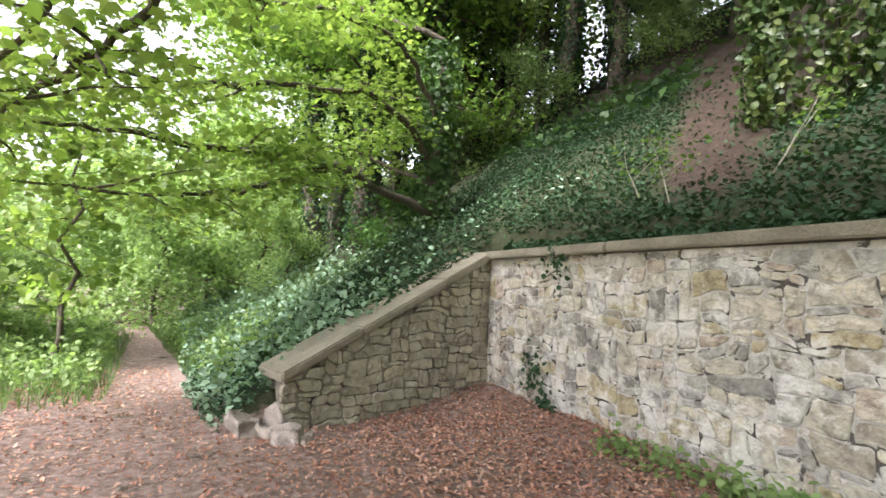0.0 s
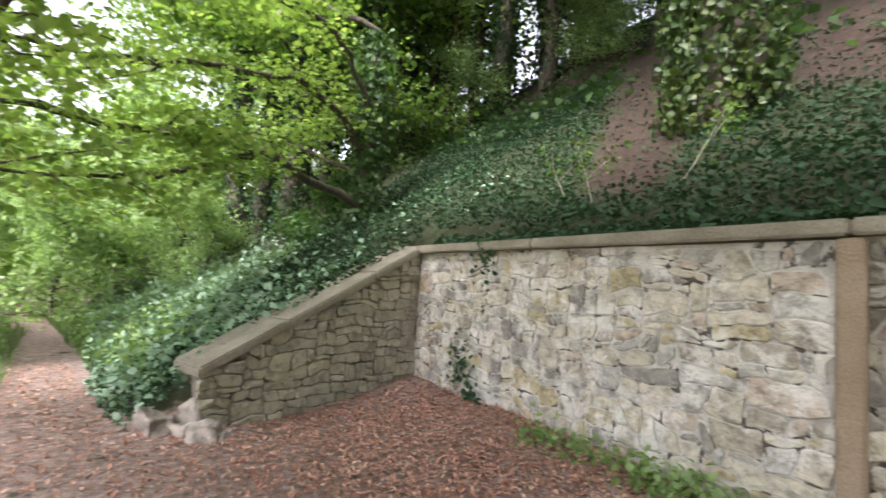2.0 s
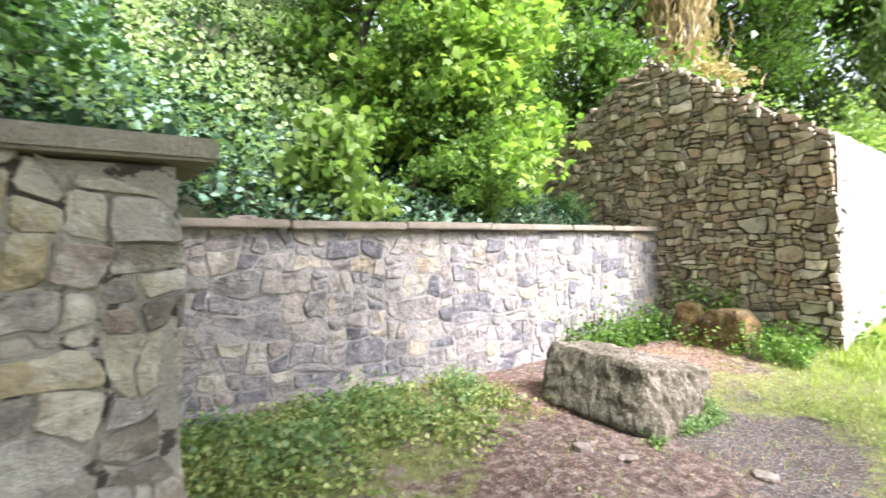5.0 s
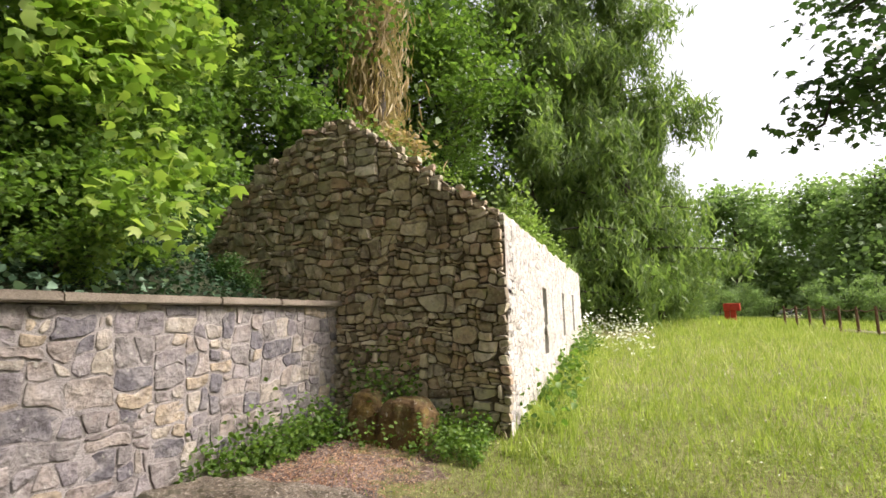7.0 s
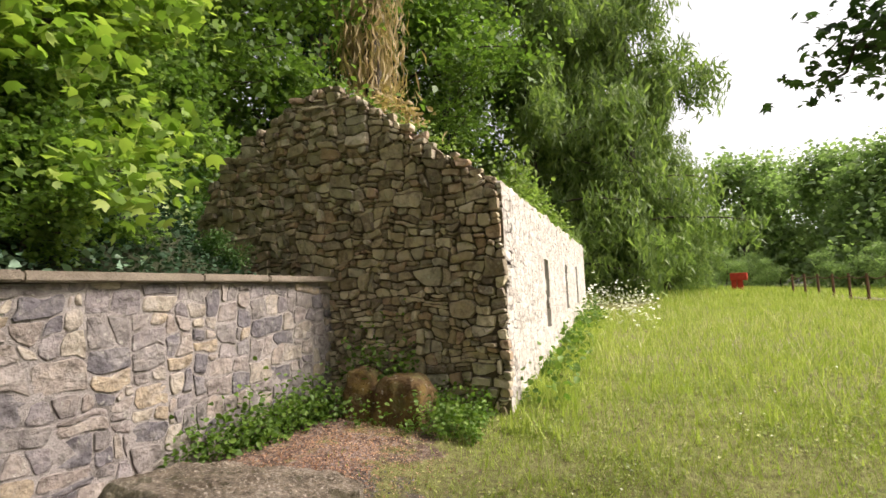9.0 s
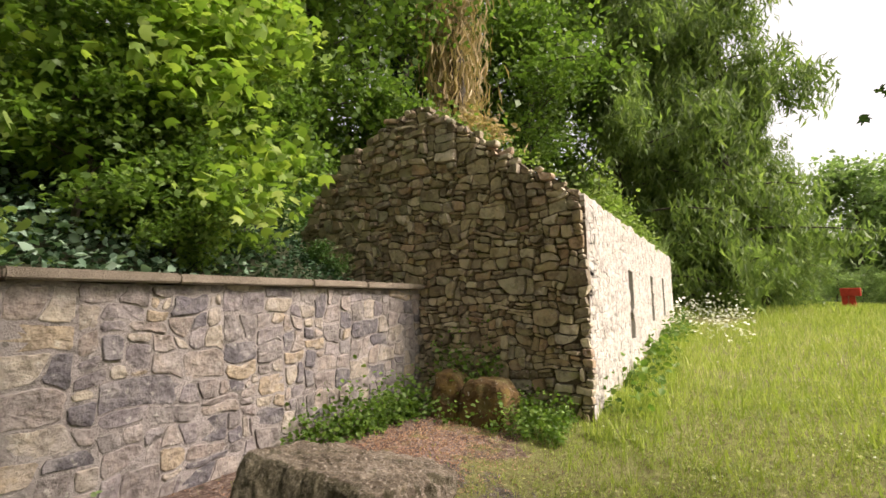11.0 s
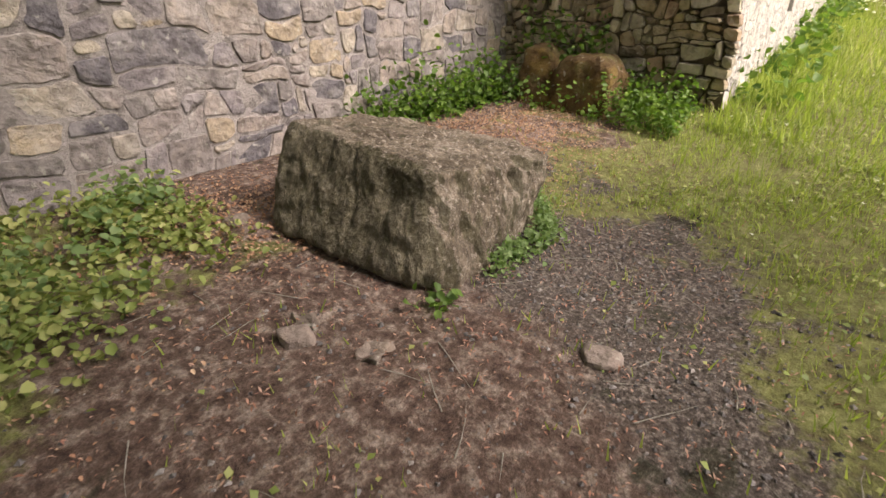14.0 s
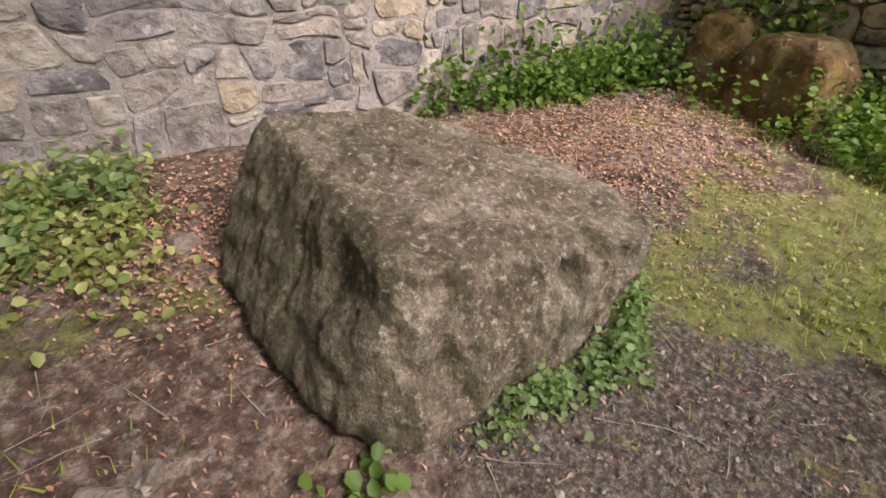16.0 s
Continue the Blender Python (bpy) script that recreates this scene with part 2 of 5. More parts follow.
def prism(outline, depth, axis_m=None, bevel=0.0):
    """A closed outline (x, z) extruded along y by depth, as a bmesh."""
    bm = bmesh.new()
    f = bm.faces.new([bm.verts.new((x, 0, z)) for x, z in outline])
    r = bmesh.ops.extrude_face_region(bm, geom=[f])
    bmesh.ops.translate(bm, verts=[v for v in r["geom"] if isinstance(v, bmesh.types.BMVert)], vec=(0, depth, 0))
    bmesh.ops.recalc_face_normals(bm, faces=bm.faces)
    if bevel:
        bmesh.ops.bevel(bm, geom=bm.edges[:], offset=bevel, segments=2, affect="EDGES")
    if axis_m:
        bm.transform(axis_m)
    return bm


def sm(t):
    t = np.clip(t, 0, 1)
    return t * t * (3 - 2 * t)


rng = np.random.default_rng(7)


def bumpy(x, y, s=1.0):
    """Cheap smooth unevenness of the ground, about -1 to 1."""
    return (np.sin(1.7 * s * x + 0.6 * np.sin(1.1 * s * y)) * np.cos(1.3 * s * y + 0.8 * np.sin(0.7 * s * x)) + 0.5 * np.sin(3.9 * s * x + 2.1 * s * y) * np.cos(3.3 * s * y - 1.2 * s * x)) / 1.5


# ---- the lie of the land ----
MAIN = [(-5.25, 4.30), (-0.62, 3.66), (2.48, 3.58)]     # front of the high retaining wall
LOW_Y, GABLE_X, FRONT_Y = 5.55, 9.9, 3.2
WING_A, WING_B = (-5.25, 4.30), (-4.93, 1.58)


def base_ground(x, y):
    z = -0.1 + 0.32 * sm((y - 2.2) / 3.3) + 0.15 * sm(-x / 2.5)
    z = z + 0.3 * sm((x - 7.6) / 3.0) * (1 - 0.6 * sm((y - 3.4) / 1.5)) + 0.075 * np.clip(x - 10, 0, 12) + 0.02 * np.clip(x - 22, 0, 20)
    z = z + 0.02 * np.clip(-x - 7, 0, 30)
    z = z - 0.06 * np.clip(-y - 1.5, 0, 8)
    return z + 0.018 * bumpy(x, y, 1.6)


def hill_only(x, y):
    y1 = np.interp(x, [-40, -14, -5.2, 1.5, 3.2, 9, 10.2, 20, 22, 40, 80], [3.0, 1.6, 0.9, 0.9, 2.75, 3.0, 4.6, 4.6, 3.9, 4.2, 4.2])
    d = y - y1
    z = 0.62 * d
    z = z + 0.13 * np.clip(d - 4.5, 0, 12.5) * sm((x + 16) / 6)
    z = np.where(d > 17, 0.62 * 17 + 0.13 * 12.5 * sm((x + 16) / 6) + 0.12 * (d - 17), z)
    return z + 0.12 * bumpy(x, y, 0.6) * sm(d / 4) + 0.04 * bumpy(x, y, 2.2)


def main_y(x):
    return np.interp(x, [p[0] for p in MAIN], [p[1] for p in MAIN])


def retained(x, y):
    """True in front of the walls, where the hill is cut away."""
    wing_x = WING_A[0] + (WING_A[1] - y) / (WING_A[1] - WING_B[1]) * (WING_B[0] - WING_A[0])
    front = (x > wing_x - 0.2) & (x < 2.3) & (y < main_y(x) + 0.25) & (y > 0.2)
    low = (x >= 2.3) & (x < 10.15) & (y < LOW_Y + 0.22)
    house = (x >= 10.15) & (x < 20.6) & (y < 7.7)
    near = (y <= 1.0) | ((x > wing_x - 0.2) & (y <= 1.5) & (x < 22))
    return front | low | house | near


def land(x, y):
    x, y = np.asarray(x, float), np.asarray(y, float)
    g = base_ground(x, y)
    return np.where(retained(x, y), g, np.maximum(g, hill_only(x, y)))


def land_at(x, y):
    return float(land(np.array([x]), np.array([y]))[0])


def dirt_amount(x, y):
    """Trodden bare earth round the boulder and on the walkers' line."""
    d = np.sqrt(((x - 5.6) / 1.85) ** 2 + ((y - 3.1) / 1.35) ** 2) + 0.16 * bumpy(x, y, 1.9)
    a = 1 - sm((d - 0.6) / 0.7)
    d2 = np.sqrt(((x - 7.9) / 2.0) ** 2 + ((y - 4.35) / 1.15) ** 2) + 0.15 * bumpy(x, y, 2.3)
    strip = 0.8 * sm((y - 4.55) / 0.35) * sm((x - 4.6) / 0.8)
    return np.maximum(np.maximum(a, strip), 0.45 * (1 - sm((d2 - 0.7) / 0.6)))


def litter_amount(x, y):
    """Fallen leaves under the trees by the high wall, thinning out to the meadow."""
    a = sm((1.2 - x) / 2.2) * sm((6.5 + np.minimum(y, 4)) / 3.0)
    b = 0.9 * np.exp(-(((x - 5.6) / 0.5) ** 2 + ((y - 4.7) / 0.5) ** 2)) + 0.9 * np.exp(-(((x - 8.2) / 1.3) ** 2 + ((y - 4.5) / 0.6) ** 2)) + 0.5 * np.exp(-(((x - 4.2) / 1.2) ** 2 + ((y - 4.2) / 0.9) ** 2))
    return np.clip(np.maximum(a, b), 0, 1)


def bare_slope(x, y):
    """The worn red-brown tracks on the hillside."""
    cx = -2.85 - 0.37 * (y - 5)
    a = np.exp(-((x - cx) / (0.5 + 0.1 * (y - 5))) ** 2) * sm((y - 4.4) / 0.8) * (1 - sm((y - 19) / 3))
    cx2 = -1.05 - 0.1 * (y - 6)
    b = np.exp(-((x - cx2) / 0.9) ** 2) * sm((y - 6.2) / 1.5) * (1 - sm((y - 12) / 3))
    c = 0.8 * sm((x + 14) / 3) * (1 - sm((x + 2) / 3)) * sm((y - 9) / 3)
    return np.maximum(np.maximum(a, b), c)


def spaced(fine_lo, fine_hi, fine, lo, hi, grow=1.22):
    c = list(np.arange(fine_lo, fine_hi + 1e-6, fine))
    s = fine
    while c[-1] < hi:
        s *= grow
        c.append(c[-1] + s)
    s = fine
    while c[0] > lo:
        s *= grow
        c.insert(0, c[0] - s)
    return np.array(c)


gx, gy = spaced(-8, 12, 0.13, -900, 900), spaced(-1.5, 7, 0.11, -900, 900)
XX, YY = np.meshgrid(gx, gy)
ZZ = land(XX, YY)
gv = np.stack([XX.ravel(), YY.ravel(), ZZ.ravel()], 1)
nx = len(gx)
ii = (np.arange(len(gy) - 1)[:, None] * nx + np.arange(nx - 1)[None, :]).ravel()
me = fast_mesh("ground", gv, np.stack([ii, ii + 1, ii + nx + 1, ii + nx], 1))
me.shade_smooth()
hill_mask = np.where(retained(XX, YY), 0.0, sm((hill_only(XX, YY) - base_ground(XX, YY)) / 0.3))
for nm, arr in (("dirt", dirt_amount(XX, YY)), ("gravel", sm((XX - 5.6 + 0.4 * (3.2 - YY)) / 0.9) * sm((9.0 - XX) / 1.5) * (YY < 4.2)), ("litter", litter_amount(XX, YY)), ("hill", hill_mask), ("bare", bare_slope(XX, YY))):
    at = me.attributes.new(nm, "FLOAT", "POINT")
    at.data.foreach_set("value", arr.ravel().astype(np.float32))
m, n, l, b = mat("earth_grass_and_litter", 0.95)


def attr(name):
    a = n.new("ShaderNodeAttribute")
    a.attribute_name = name
    return a.outputs["Fac"]


pos = world_pos(n)
n1, n2, n3 = tex_noise(n, l, pos, 1.5, 6, 0.65), tex_noise(n, l, pos, 14, 8, 0.7), tex_noise(n, l, pos, 90, 5, 0.7)
grass_c = ramp(n, l, n2, [(0.34, (0.12, 0.095, 0.045)), (0.55, (0.22, 0.23, 0.075)), (0.75, (0.36, 0.34, 0.16))])
dirt_c = ramp(n, l, n2, [(0.34, (0.065, 0.038, 0.029)), (0.5, (0.15, 0.1, 0.077)), (0.66, (0.36, 0.29, 0.24))])
n5 = tex_noise(n, l, pos, 38, 8, 0.8)
grey_c = ramp(n, l, n5, [(0.36, (0.042, 0.032, 0.027)), (0.5, (0.11, 0.087, 0.072)), (0.62, (0.32, 0.27, 0.23))])
dirt_c = mixc(n, l, 0.55, dirt_c, ramp(n, l, n5, [(0.36, (0.35, 0.33, 0.32)), (0.5, (1.0, 1.0, 1.0)), (0.64, (1.9, 1.85, 1.8))]), "MULTIPLY")
lit_c = ramp(n, l, n2, [(0.34, (0.13, 0.085, 0.07)), (0.5, (0.24, 0.175, 0.148)), (0.68, (0.4, 0.315, 0.275))])
# bare slope soil darkened in colour to stand in for tree shade
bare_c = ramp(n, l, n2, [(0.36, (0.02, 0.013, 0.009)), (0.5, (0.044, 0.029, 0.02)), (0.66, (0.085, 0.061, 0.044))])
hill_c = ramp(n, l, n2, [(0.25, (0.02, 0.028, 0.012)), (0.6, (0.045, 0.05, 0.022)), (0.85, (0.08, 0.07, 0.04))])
n4 = tex_noise(n, l, pos, 4.5, 6, 0.7)
wob = mul(n, l, mul(n, l, mul(n, l, n1, n4, "ADD"), 1.0, "SUBTRACT"), 1.6)


def wobbly(name, lo=0.35, hi=0.65):
    return step(n, l, mul(n, l, attr(name), wob, "ADD"), lo, hi)


col = mixc(n, l, wobbly("litter"), grass_c, lit_c)
col = mixc(n, l, wobbly("dirt"), col, mixc(n, l, wobbly("gravel", 0.3, 0.8), dirt_c, grey_c))
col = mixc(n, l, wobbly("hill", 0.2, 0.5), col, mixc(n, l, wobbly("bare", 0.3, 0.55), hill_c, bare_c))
col = mixc(n, l, 0.6, col, ramp(n, l, n3, [(0.3, (0.5, 0.5, 0.5)), (0.7, (1.3, 1.3, 1.3))]), "MULTIPLY")
l.new(col, b.inputs["Base Color"])
bump(n, l, b, mul(n, l, n2, mul(n, l, n3, 0.4), "ADD"), 0.9, 0.05)
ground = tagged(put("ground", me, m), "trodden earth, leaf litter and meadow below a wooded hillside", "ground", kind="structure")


# ---- rubble masonry ----
def pack(width, height, cell_w, cell_h, sizes, seed):
    """Packs stones of the sizes (in cells, with weights) into a wall face; gives rectangles in metres."""
    r = random.Random(seed)
    nx_, nz_ = max(1, round(width / cell_w)), max(1, round(height / cell_h))
    cw, ch = width / nx_, height / nz_
    used = [[False] * nx_ for _ in range(nz_)]
    out = []
    for j in range(nz_):
        i = 0
        while i < nx_:
            if used[j][i]:
                i += 1
                continue
            w, h = r.choices([s[:2] for s in sizes], [s[2] for s in sizes])[0]
            run = 0
            while i + run < nx_ and not used[j][i + run] and run < w:
                run += 1
            if i + run < nx_ and not used[j][i + run] and (i + run + 1 >= nx_ or used[j][i + run + 1]):
                run += 1
            w, h = run, min(h, nz_ - j)
            for jj in range(j, j + h):
                for k in range(i, i + w):
                    used[jj][k] = True
            out.append((i * cw, j * ch, (i + w) * cw, (j + h) * ch))
            i += w
    return out


def clipped(poly, nx_, nz_, lim):
    """The part of a convex outline where nx * x + nz * z stays under lim."""
    out = []
    for k in range(len(poly)):
        p, q = poly[k], poly[(k + 1) % len(poly)]
        a, b_ = p[0] * nx_ + p[1] * nz_ - lim, q[0] * nx_ + q[1] * nz_ - lim
        if a <= 0:
            out.append(p)
        if (a < 0) != (b_ < 0) and a != b_:
            f = a / (a - b_)
            out.append((p[0] + (q[0] - p[0]) * f, p[1] + (q[1] - p[1]) * f))
    return out


def rubble_cells(rects, r, wobble, gap, split):
    """Outlines of rough stones: packed rectangles, many of them broken by a slanting joint, with all joints bent alike."""
    ph = r.uniform(0, 50)
    out = []
    for x0, z0, x1, z1 in rects:
        g_ = gap * r.uniform(0.6, 1.4)
        polys = [[(x0 + g_, z0 + g_), (x1 - g_, z0 + g_), (x1 - g_, z1 - g_), (x0 + g_, z1 - g_)]]
        w, h = x1 - x0, z1 - z0
        if w * h > 0.018 and r.random() < split:
            base = 0.0 if w > h * r.uniform(0.7, 1.5) else 90.0
            ang = math.radians(base + r.uniform(-28, 28))
            nx_, nz_ = math.cos(ang), math.sin(ang)
            lim = (x0 + w * r.uniform(0.35, 0.65)) * nx_ + (z0 + h * r.uniform(0.35, 0.65)) * nz_
            polys = [clipped(polys[0], nx_, nz_, lim - g_), clipped(polys[0], -nx_, -nz_, -lim - g_)]
        elif r.random() < 0.45:
            cx, cz = r.choice((x0, x1)), r.choice((z0, z1))
            nx_, nz_ = (1 if cx == x1 else -1) * r.uniform(0.3, 1), (1 if cz == z1 else -1) * r.uniform(0.3, 1)
            lim = cx * nx_ + cz * nz_ - min(w, h) * r.uniform(0.1, 0.4)
            polys = [clipped(polys[0], nx_, nz_, lim)]
        for poly in polys:
            if len(poly) < 3:
                continue
            bent = []
            for k in range(len(poly)):
                a, b_ = poly[k], poly[(k + 1) % len(poly)]
                n_ = max(1, round(math.hypot(b_[0] - a[0], b_[1] - a[1]) / 0.1))
                for i in range(n_):
                    x, z = a[0] + (b_[0] - a[0]) * i / n_, a[1] + (b_[1] - a[1]) * i / n_
                    u, v = noise.noise_vector((x * 6.0, z * 6.5, ph)), noise.noise_vector((x * 1.9, z * 2.1, ph + 9))
                    bent.append((x + wobble * (u.x + 1.3 * v.x), z + wobble * (u.z + 1.4 * v.z)))
            out.append(bent)
    return out


def stone_mesh(poly, proud, r, tilt=1.0):
    """One rubble stone over its outline: worn corners, a broken arris and a tilted, uneven face. Local x, z; -y is outwards."""
    n_ = len(poly)
    cx, cz = sum(p[0] for p in poly) / n_, sum(p[1] for p in poly) / n_
    ring = []
    for k in range(n_):
        a, b_ = poly[k], poly[(k + 1) % n_]
        ln = math.hypot(b_[0] - a[0], b_[1] - a[1])
        if ln < 0.008:
            continue
        e = min(0.42, r.uniform(0.008, 0.03) / ln)
        for f in (e, 1 - e) if ln > 0.05 else (0.5,):
            ring.append((a[0] + (b_[0] - a[0]) * f + r.uniform(-0.005, 0.005) - cx, a[1] + (b_[1] - a[1]) * f + r.uniform(-0.005, 0.005) - cz))
    size = max(0.03, math.sqrt(sum(x * x + z * z for x, z in ring) / len(ring)))
    tx, tz = tilt * r.uniform(-0.05, 0.05), tilt * r.uniform(-0.07, 0.05)
    p = proud * r.uniform(0.25, 1.3)
    k = len(ring)
    verts = []
    for depth, inset in ((0.05, 0.0), (-p * 0.55, 0.002), (-p, r.uniform(0.006, 0.014))):
        f = max(0.5, 1 - inset / size)
        for x, z in ring:
            verts.append((x * f, depth + (tx * x + tz * z + r.uniform(-0.003, 0.003)) * (depth < 0), z * f))
    mid = len(verts)
    verts.append((r.uniform(-0.2, 0.2) * size, -p - r.uniform(-0.004, 0.009), r.uniform(-0.2, 0.2) * size))
    faces = []
    for a in (0, 1):
        for i in range(k):
            faces.append((a * k + i, a * k + (i + 1) % k, (a + 1) * k + (i + 1) % k, (a + 1) * k + i))
    for i in range(k):
        faces.append((2 * k + i, 2 * k + (i + 1) % k, mid))
    return verts, faces, (cx, cz)


def masonry(owner, face_m, width, height, cell, sizes, joint, proud, material, seed, inside=None, limit=300, wobble=0.05, near=None, tilt=1.0, split=0.45):
    """Lays the stones of one wall face. face_m places local x (along), z (up), -y (outwards). Past the limit, the stones farthest from near are joined."""
    r = random.Random(seed)
    polys = rubble_cells(pack(width, height, cell[0], cell[1], sizes, seed), r, wobble, joint, split)
    mid = [(sum(p[0] for p in q) / len(q), sum(p[1] for p in q) / len(q)) for q in polys]
    keep = [(m_, q) for m_, q in zip(mid, polys) if inside is None or inside(*m_)]
    if near is not None:
        keep.sort(key=lambda k: k[0][0] * near[0] + k[0][1] * near[1])
    jv, jf = [], []
    for idx, (_, q) in enumerate(keep):
        v, f, (cx, cz) = stone_mesh(q, proud, r, tilt)
        if idx < limit:
            put("stone", mesh_of("stone", v, f), material, owner, "", face_m @ Matrix.Translation((cx, 0, cz)))
        else:
            o = len(jv)
            jv += [(a + cx, bb, c + cz) for a, bb, c in v]
            jf += [tuple(i + o for i in ff) for ff in f]
    if jv:
        s = put("stonework", mesh_of("stonework", jv, jf), material, owner, "", face_m)
        s["kind"] = "stuff"


def face_between(a, b_, z):
    """Pose whose x runs from a to b, z up; -y is to the right of that way."""
    ang = math.degrees(math.atan2(b_[1] - a[1], b_[0] - a[0]))
    return pose(a[0], a[1], z, 0, 0, ang), math.hypot(b_[0] - a[0], b_[1] - a[1])


SIZES_BIG = [(4, 2, 3), (5, 3, 4), (6, 3, 4), (4, 3, 4), (3, 2, 3), (6, 2, 2), (5, 4, 2), (7, 4, 1), (2, 2, 2), (3, 3, 2), (2, 1, 1), (4, 1, 1)]
SIZES_RUBBLE = [(3, 2, 5), (4, 2, 5), (5, 2, 3), (3, 3, 3), (2, 2, 5), (4, 3, 3), (2, 1, 4), (3, 1, 4), (6, 3, 1), (6, 2, 1), (1, 1, 2), (1, 2, 2), (5, 4, 1), (2, 3, 2), (5, 1, 2)]
SIZES_MIXED = [(5, 2, 4), (4, 3, 4), (6, 3, 3), (3, 2, 5), (2, 2, 3), (3, 1, 4), (4, 1, 3), (2, 1, 3), (5, 4, 1), (6, 4, 1), (3, 3, 3), (7, 2, 2), (1, 1, 2), (4, 2, 5), (2, 3, 2)]
SIZES_FLAT = [(4, 1, 3), (5, 2, 4), (6, 2, 4), (3, 2, 3), (4, 2, 4), (7, 2, 2), (5, 3, 2), (2, 1, 2), (3, 1, 2), (2, 2, 2), (4, 3, 1)]


def wall_thing(name, a, b_, z_low, heights, thick, mortar, label):
    """A wall body from a to b with its top at heights (start, end), as a thing with an origin at a."""
    m_, ln = face_between(a, b_, 0)
    bm = prism([(0, z_low), (ln, z_low), (ln, heights[1]), (0, heights[0])], thick)
    me_ = bpy.data.meshes.new(name)
    bm.to_mesh(me_)
    bm.free()
    ob = put(name, me_, mortar, None, "", m_)
    return tagged(ob, label, "wall", kind="structure"), ln


def coping(owner_m, ln, z0, z1, depth, over, thick, n_slabs, material, owner, seed, start=-0.05, end_over=0.15):
    r = random.Random(seed)
    cuts = [start] + [start + (ln + end_over - start) * (i + r.uniform(-0.15, 0.15)) / n_slabs for i in range(1, n_slabs)] + [ln + end_over]
    for i in range(n_slabs):
        xa, xb = cuts[i] + 0.0015, cuts[i + 1] - 0.0015
        za, zb = z0 + (z1 - z0) * xa / ln, z0 + (z1 - z0) * xb / ln
        j = r.uniform(-0.008, 0.008)
        bm = prism([(xa, za + j), (xb, zb + j), (xb, zb + thick + j), (xa, za + thick + j)], depth, Matrix.Translation((0, -over + r.uniform(-0.01, 0.01), 0)), 0.015)
        part("coping_slab", bm, material, owner)


# high retaining wall, in two lengths with a concrete post between them
wall_left, LEN_L = wall_thing("wall_high_west", MAIN[0], MAIN[1], -0.6, (1.86, 1.86), 0.45, M_MORTAR_PALE, "pale rubble stone retaining wall with lime-stained mortar under concrete coping")
masonry(wall_left, pose(0, 0, 0), LEN_L - 0.1, 1.86, (0.078, 0.06), SIZES_MIXED, 0.006, 0.014, M_STONE_PALE, 11, wobble=0.055)
coping(None, LEN_L, 1.86, 1.87, 0.62, 0.09, 0.1, 2, M_COPING, wall_left, 3, 0.0, 0.0)
wall_right, LEN_R = wall_thing("wall_high_east", MAIN[1], MAIN[2], -0.6, (1.87, 1.92), 0.45, M_MORTAR_BUFF, "buff rubble stone retaining wall with wide joints under concrete coping")
masonry(wall_right, pose(0, 0, 0), LEN_R, 1.88, (0.078, 0.058), SIZES_BIG, 0.006, 0.02, M_STONE_BUFF, 25, wobble=0.065, split=0.6)
coping(None, LEN_R, 1.87, 1.93, 0.62, 0.09, 0.1, 2, M_COPING, wall_right, 5, 0.0, 0.16)
wall_return, LEN_T = wall_thing("wall_return", (2.48, 3.6), (2.48, 5.9), -0.6, (1.9, 1.9), 0.45, M_MORTAR_PALE, "rubble stone return at the end of the retaining wall")
masonry(wall_return, pose(0, 0, 0), LEN_T, 1.9, (0.075, 0.066), SIZES_BIG, 0.007, 0.03, M_STONE_BUFF, 26)
post_m, _ = face_between(MAIN[1], MAIN[2], 0)
bm = prism([(-0.07, -0.4), (0.07, -0.4), (0.07, 1.86), (-0.07, 1.86)], 0.16, Matrix.Translation((0, -0.075, 0)), 0.012)
concrete_post = put("concrete_post", bpy.data.meshes.new("concrete_post"), M_POST, None, "", post_m)
bm.to_mesh(concrete_post.data)
bm.free()
tagged(concrete_post, "brown weathered concrete post set into the stone wall", "post")

# wing wall that slopes down from the corner
wing_m, LEN_W = face_between(WING_B, WING_A, 0)
wing_top0, wing_top1 = 0.56, 1.86
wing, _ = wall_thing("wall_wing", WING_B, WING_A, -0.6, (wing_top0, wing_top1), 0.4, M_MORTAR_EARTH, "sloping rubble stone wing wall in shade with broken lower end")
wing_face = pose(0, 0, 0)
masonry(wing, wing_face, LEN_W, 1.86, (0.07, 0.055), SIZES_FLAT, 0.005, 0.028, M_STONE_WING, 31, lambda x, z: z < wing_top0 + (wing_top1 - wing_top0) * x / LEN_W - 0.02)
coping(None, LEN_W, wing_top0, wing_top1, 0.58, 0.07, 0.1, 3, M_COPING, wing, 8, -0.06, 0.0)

# lower wall running on to the house
low_wall, LEN_LOW = wall_thing("wall_low", (2.5, LOW_Y), (GABLE_X - 0.02, LOW_Y), -0.5, (1.78, 1.88), 0.45, M_MORTAR_GREY, "grey and buff rubble stone wall with cement mortar under flat coping")
masonry(low_wall, pose(0, 0, 0), LEN_LOW, 1.84, (0.086, 0.06), SIZES_BIG, 0.009, 0.013, M_STONE_GREY, 47, None, 300, 0.055, None, 1.0, 0.4)
coping(None, LEN_LOW, 1.79, 1.89, 0.6, 0.09, 0.08, 6, M_COPING_GREY, low_wall, 9, 0.02, 0.1)

# ---- the roofless house ----
house_gable_m = pose(GABLE_X, 7.85, 0, 0, 0, -90)
GAB_W = 7.85 - 3.15


def gable_top(s):
    """Height of the broken gable at s metres from its back corner."""
    return float(np.interp(s, [0, 0.35, 0.83, 2.1, 2.35, 2.84, 3.65, 4.3, 4.7], [2.9, 3.6, 3.98, 4.68, 4.66, 4.4, 3.76, 3.3, 3.04]))


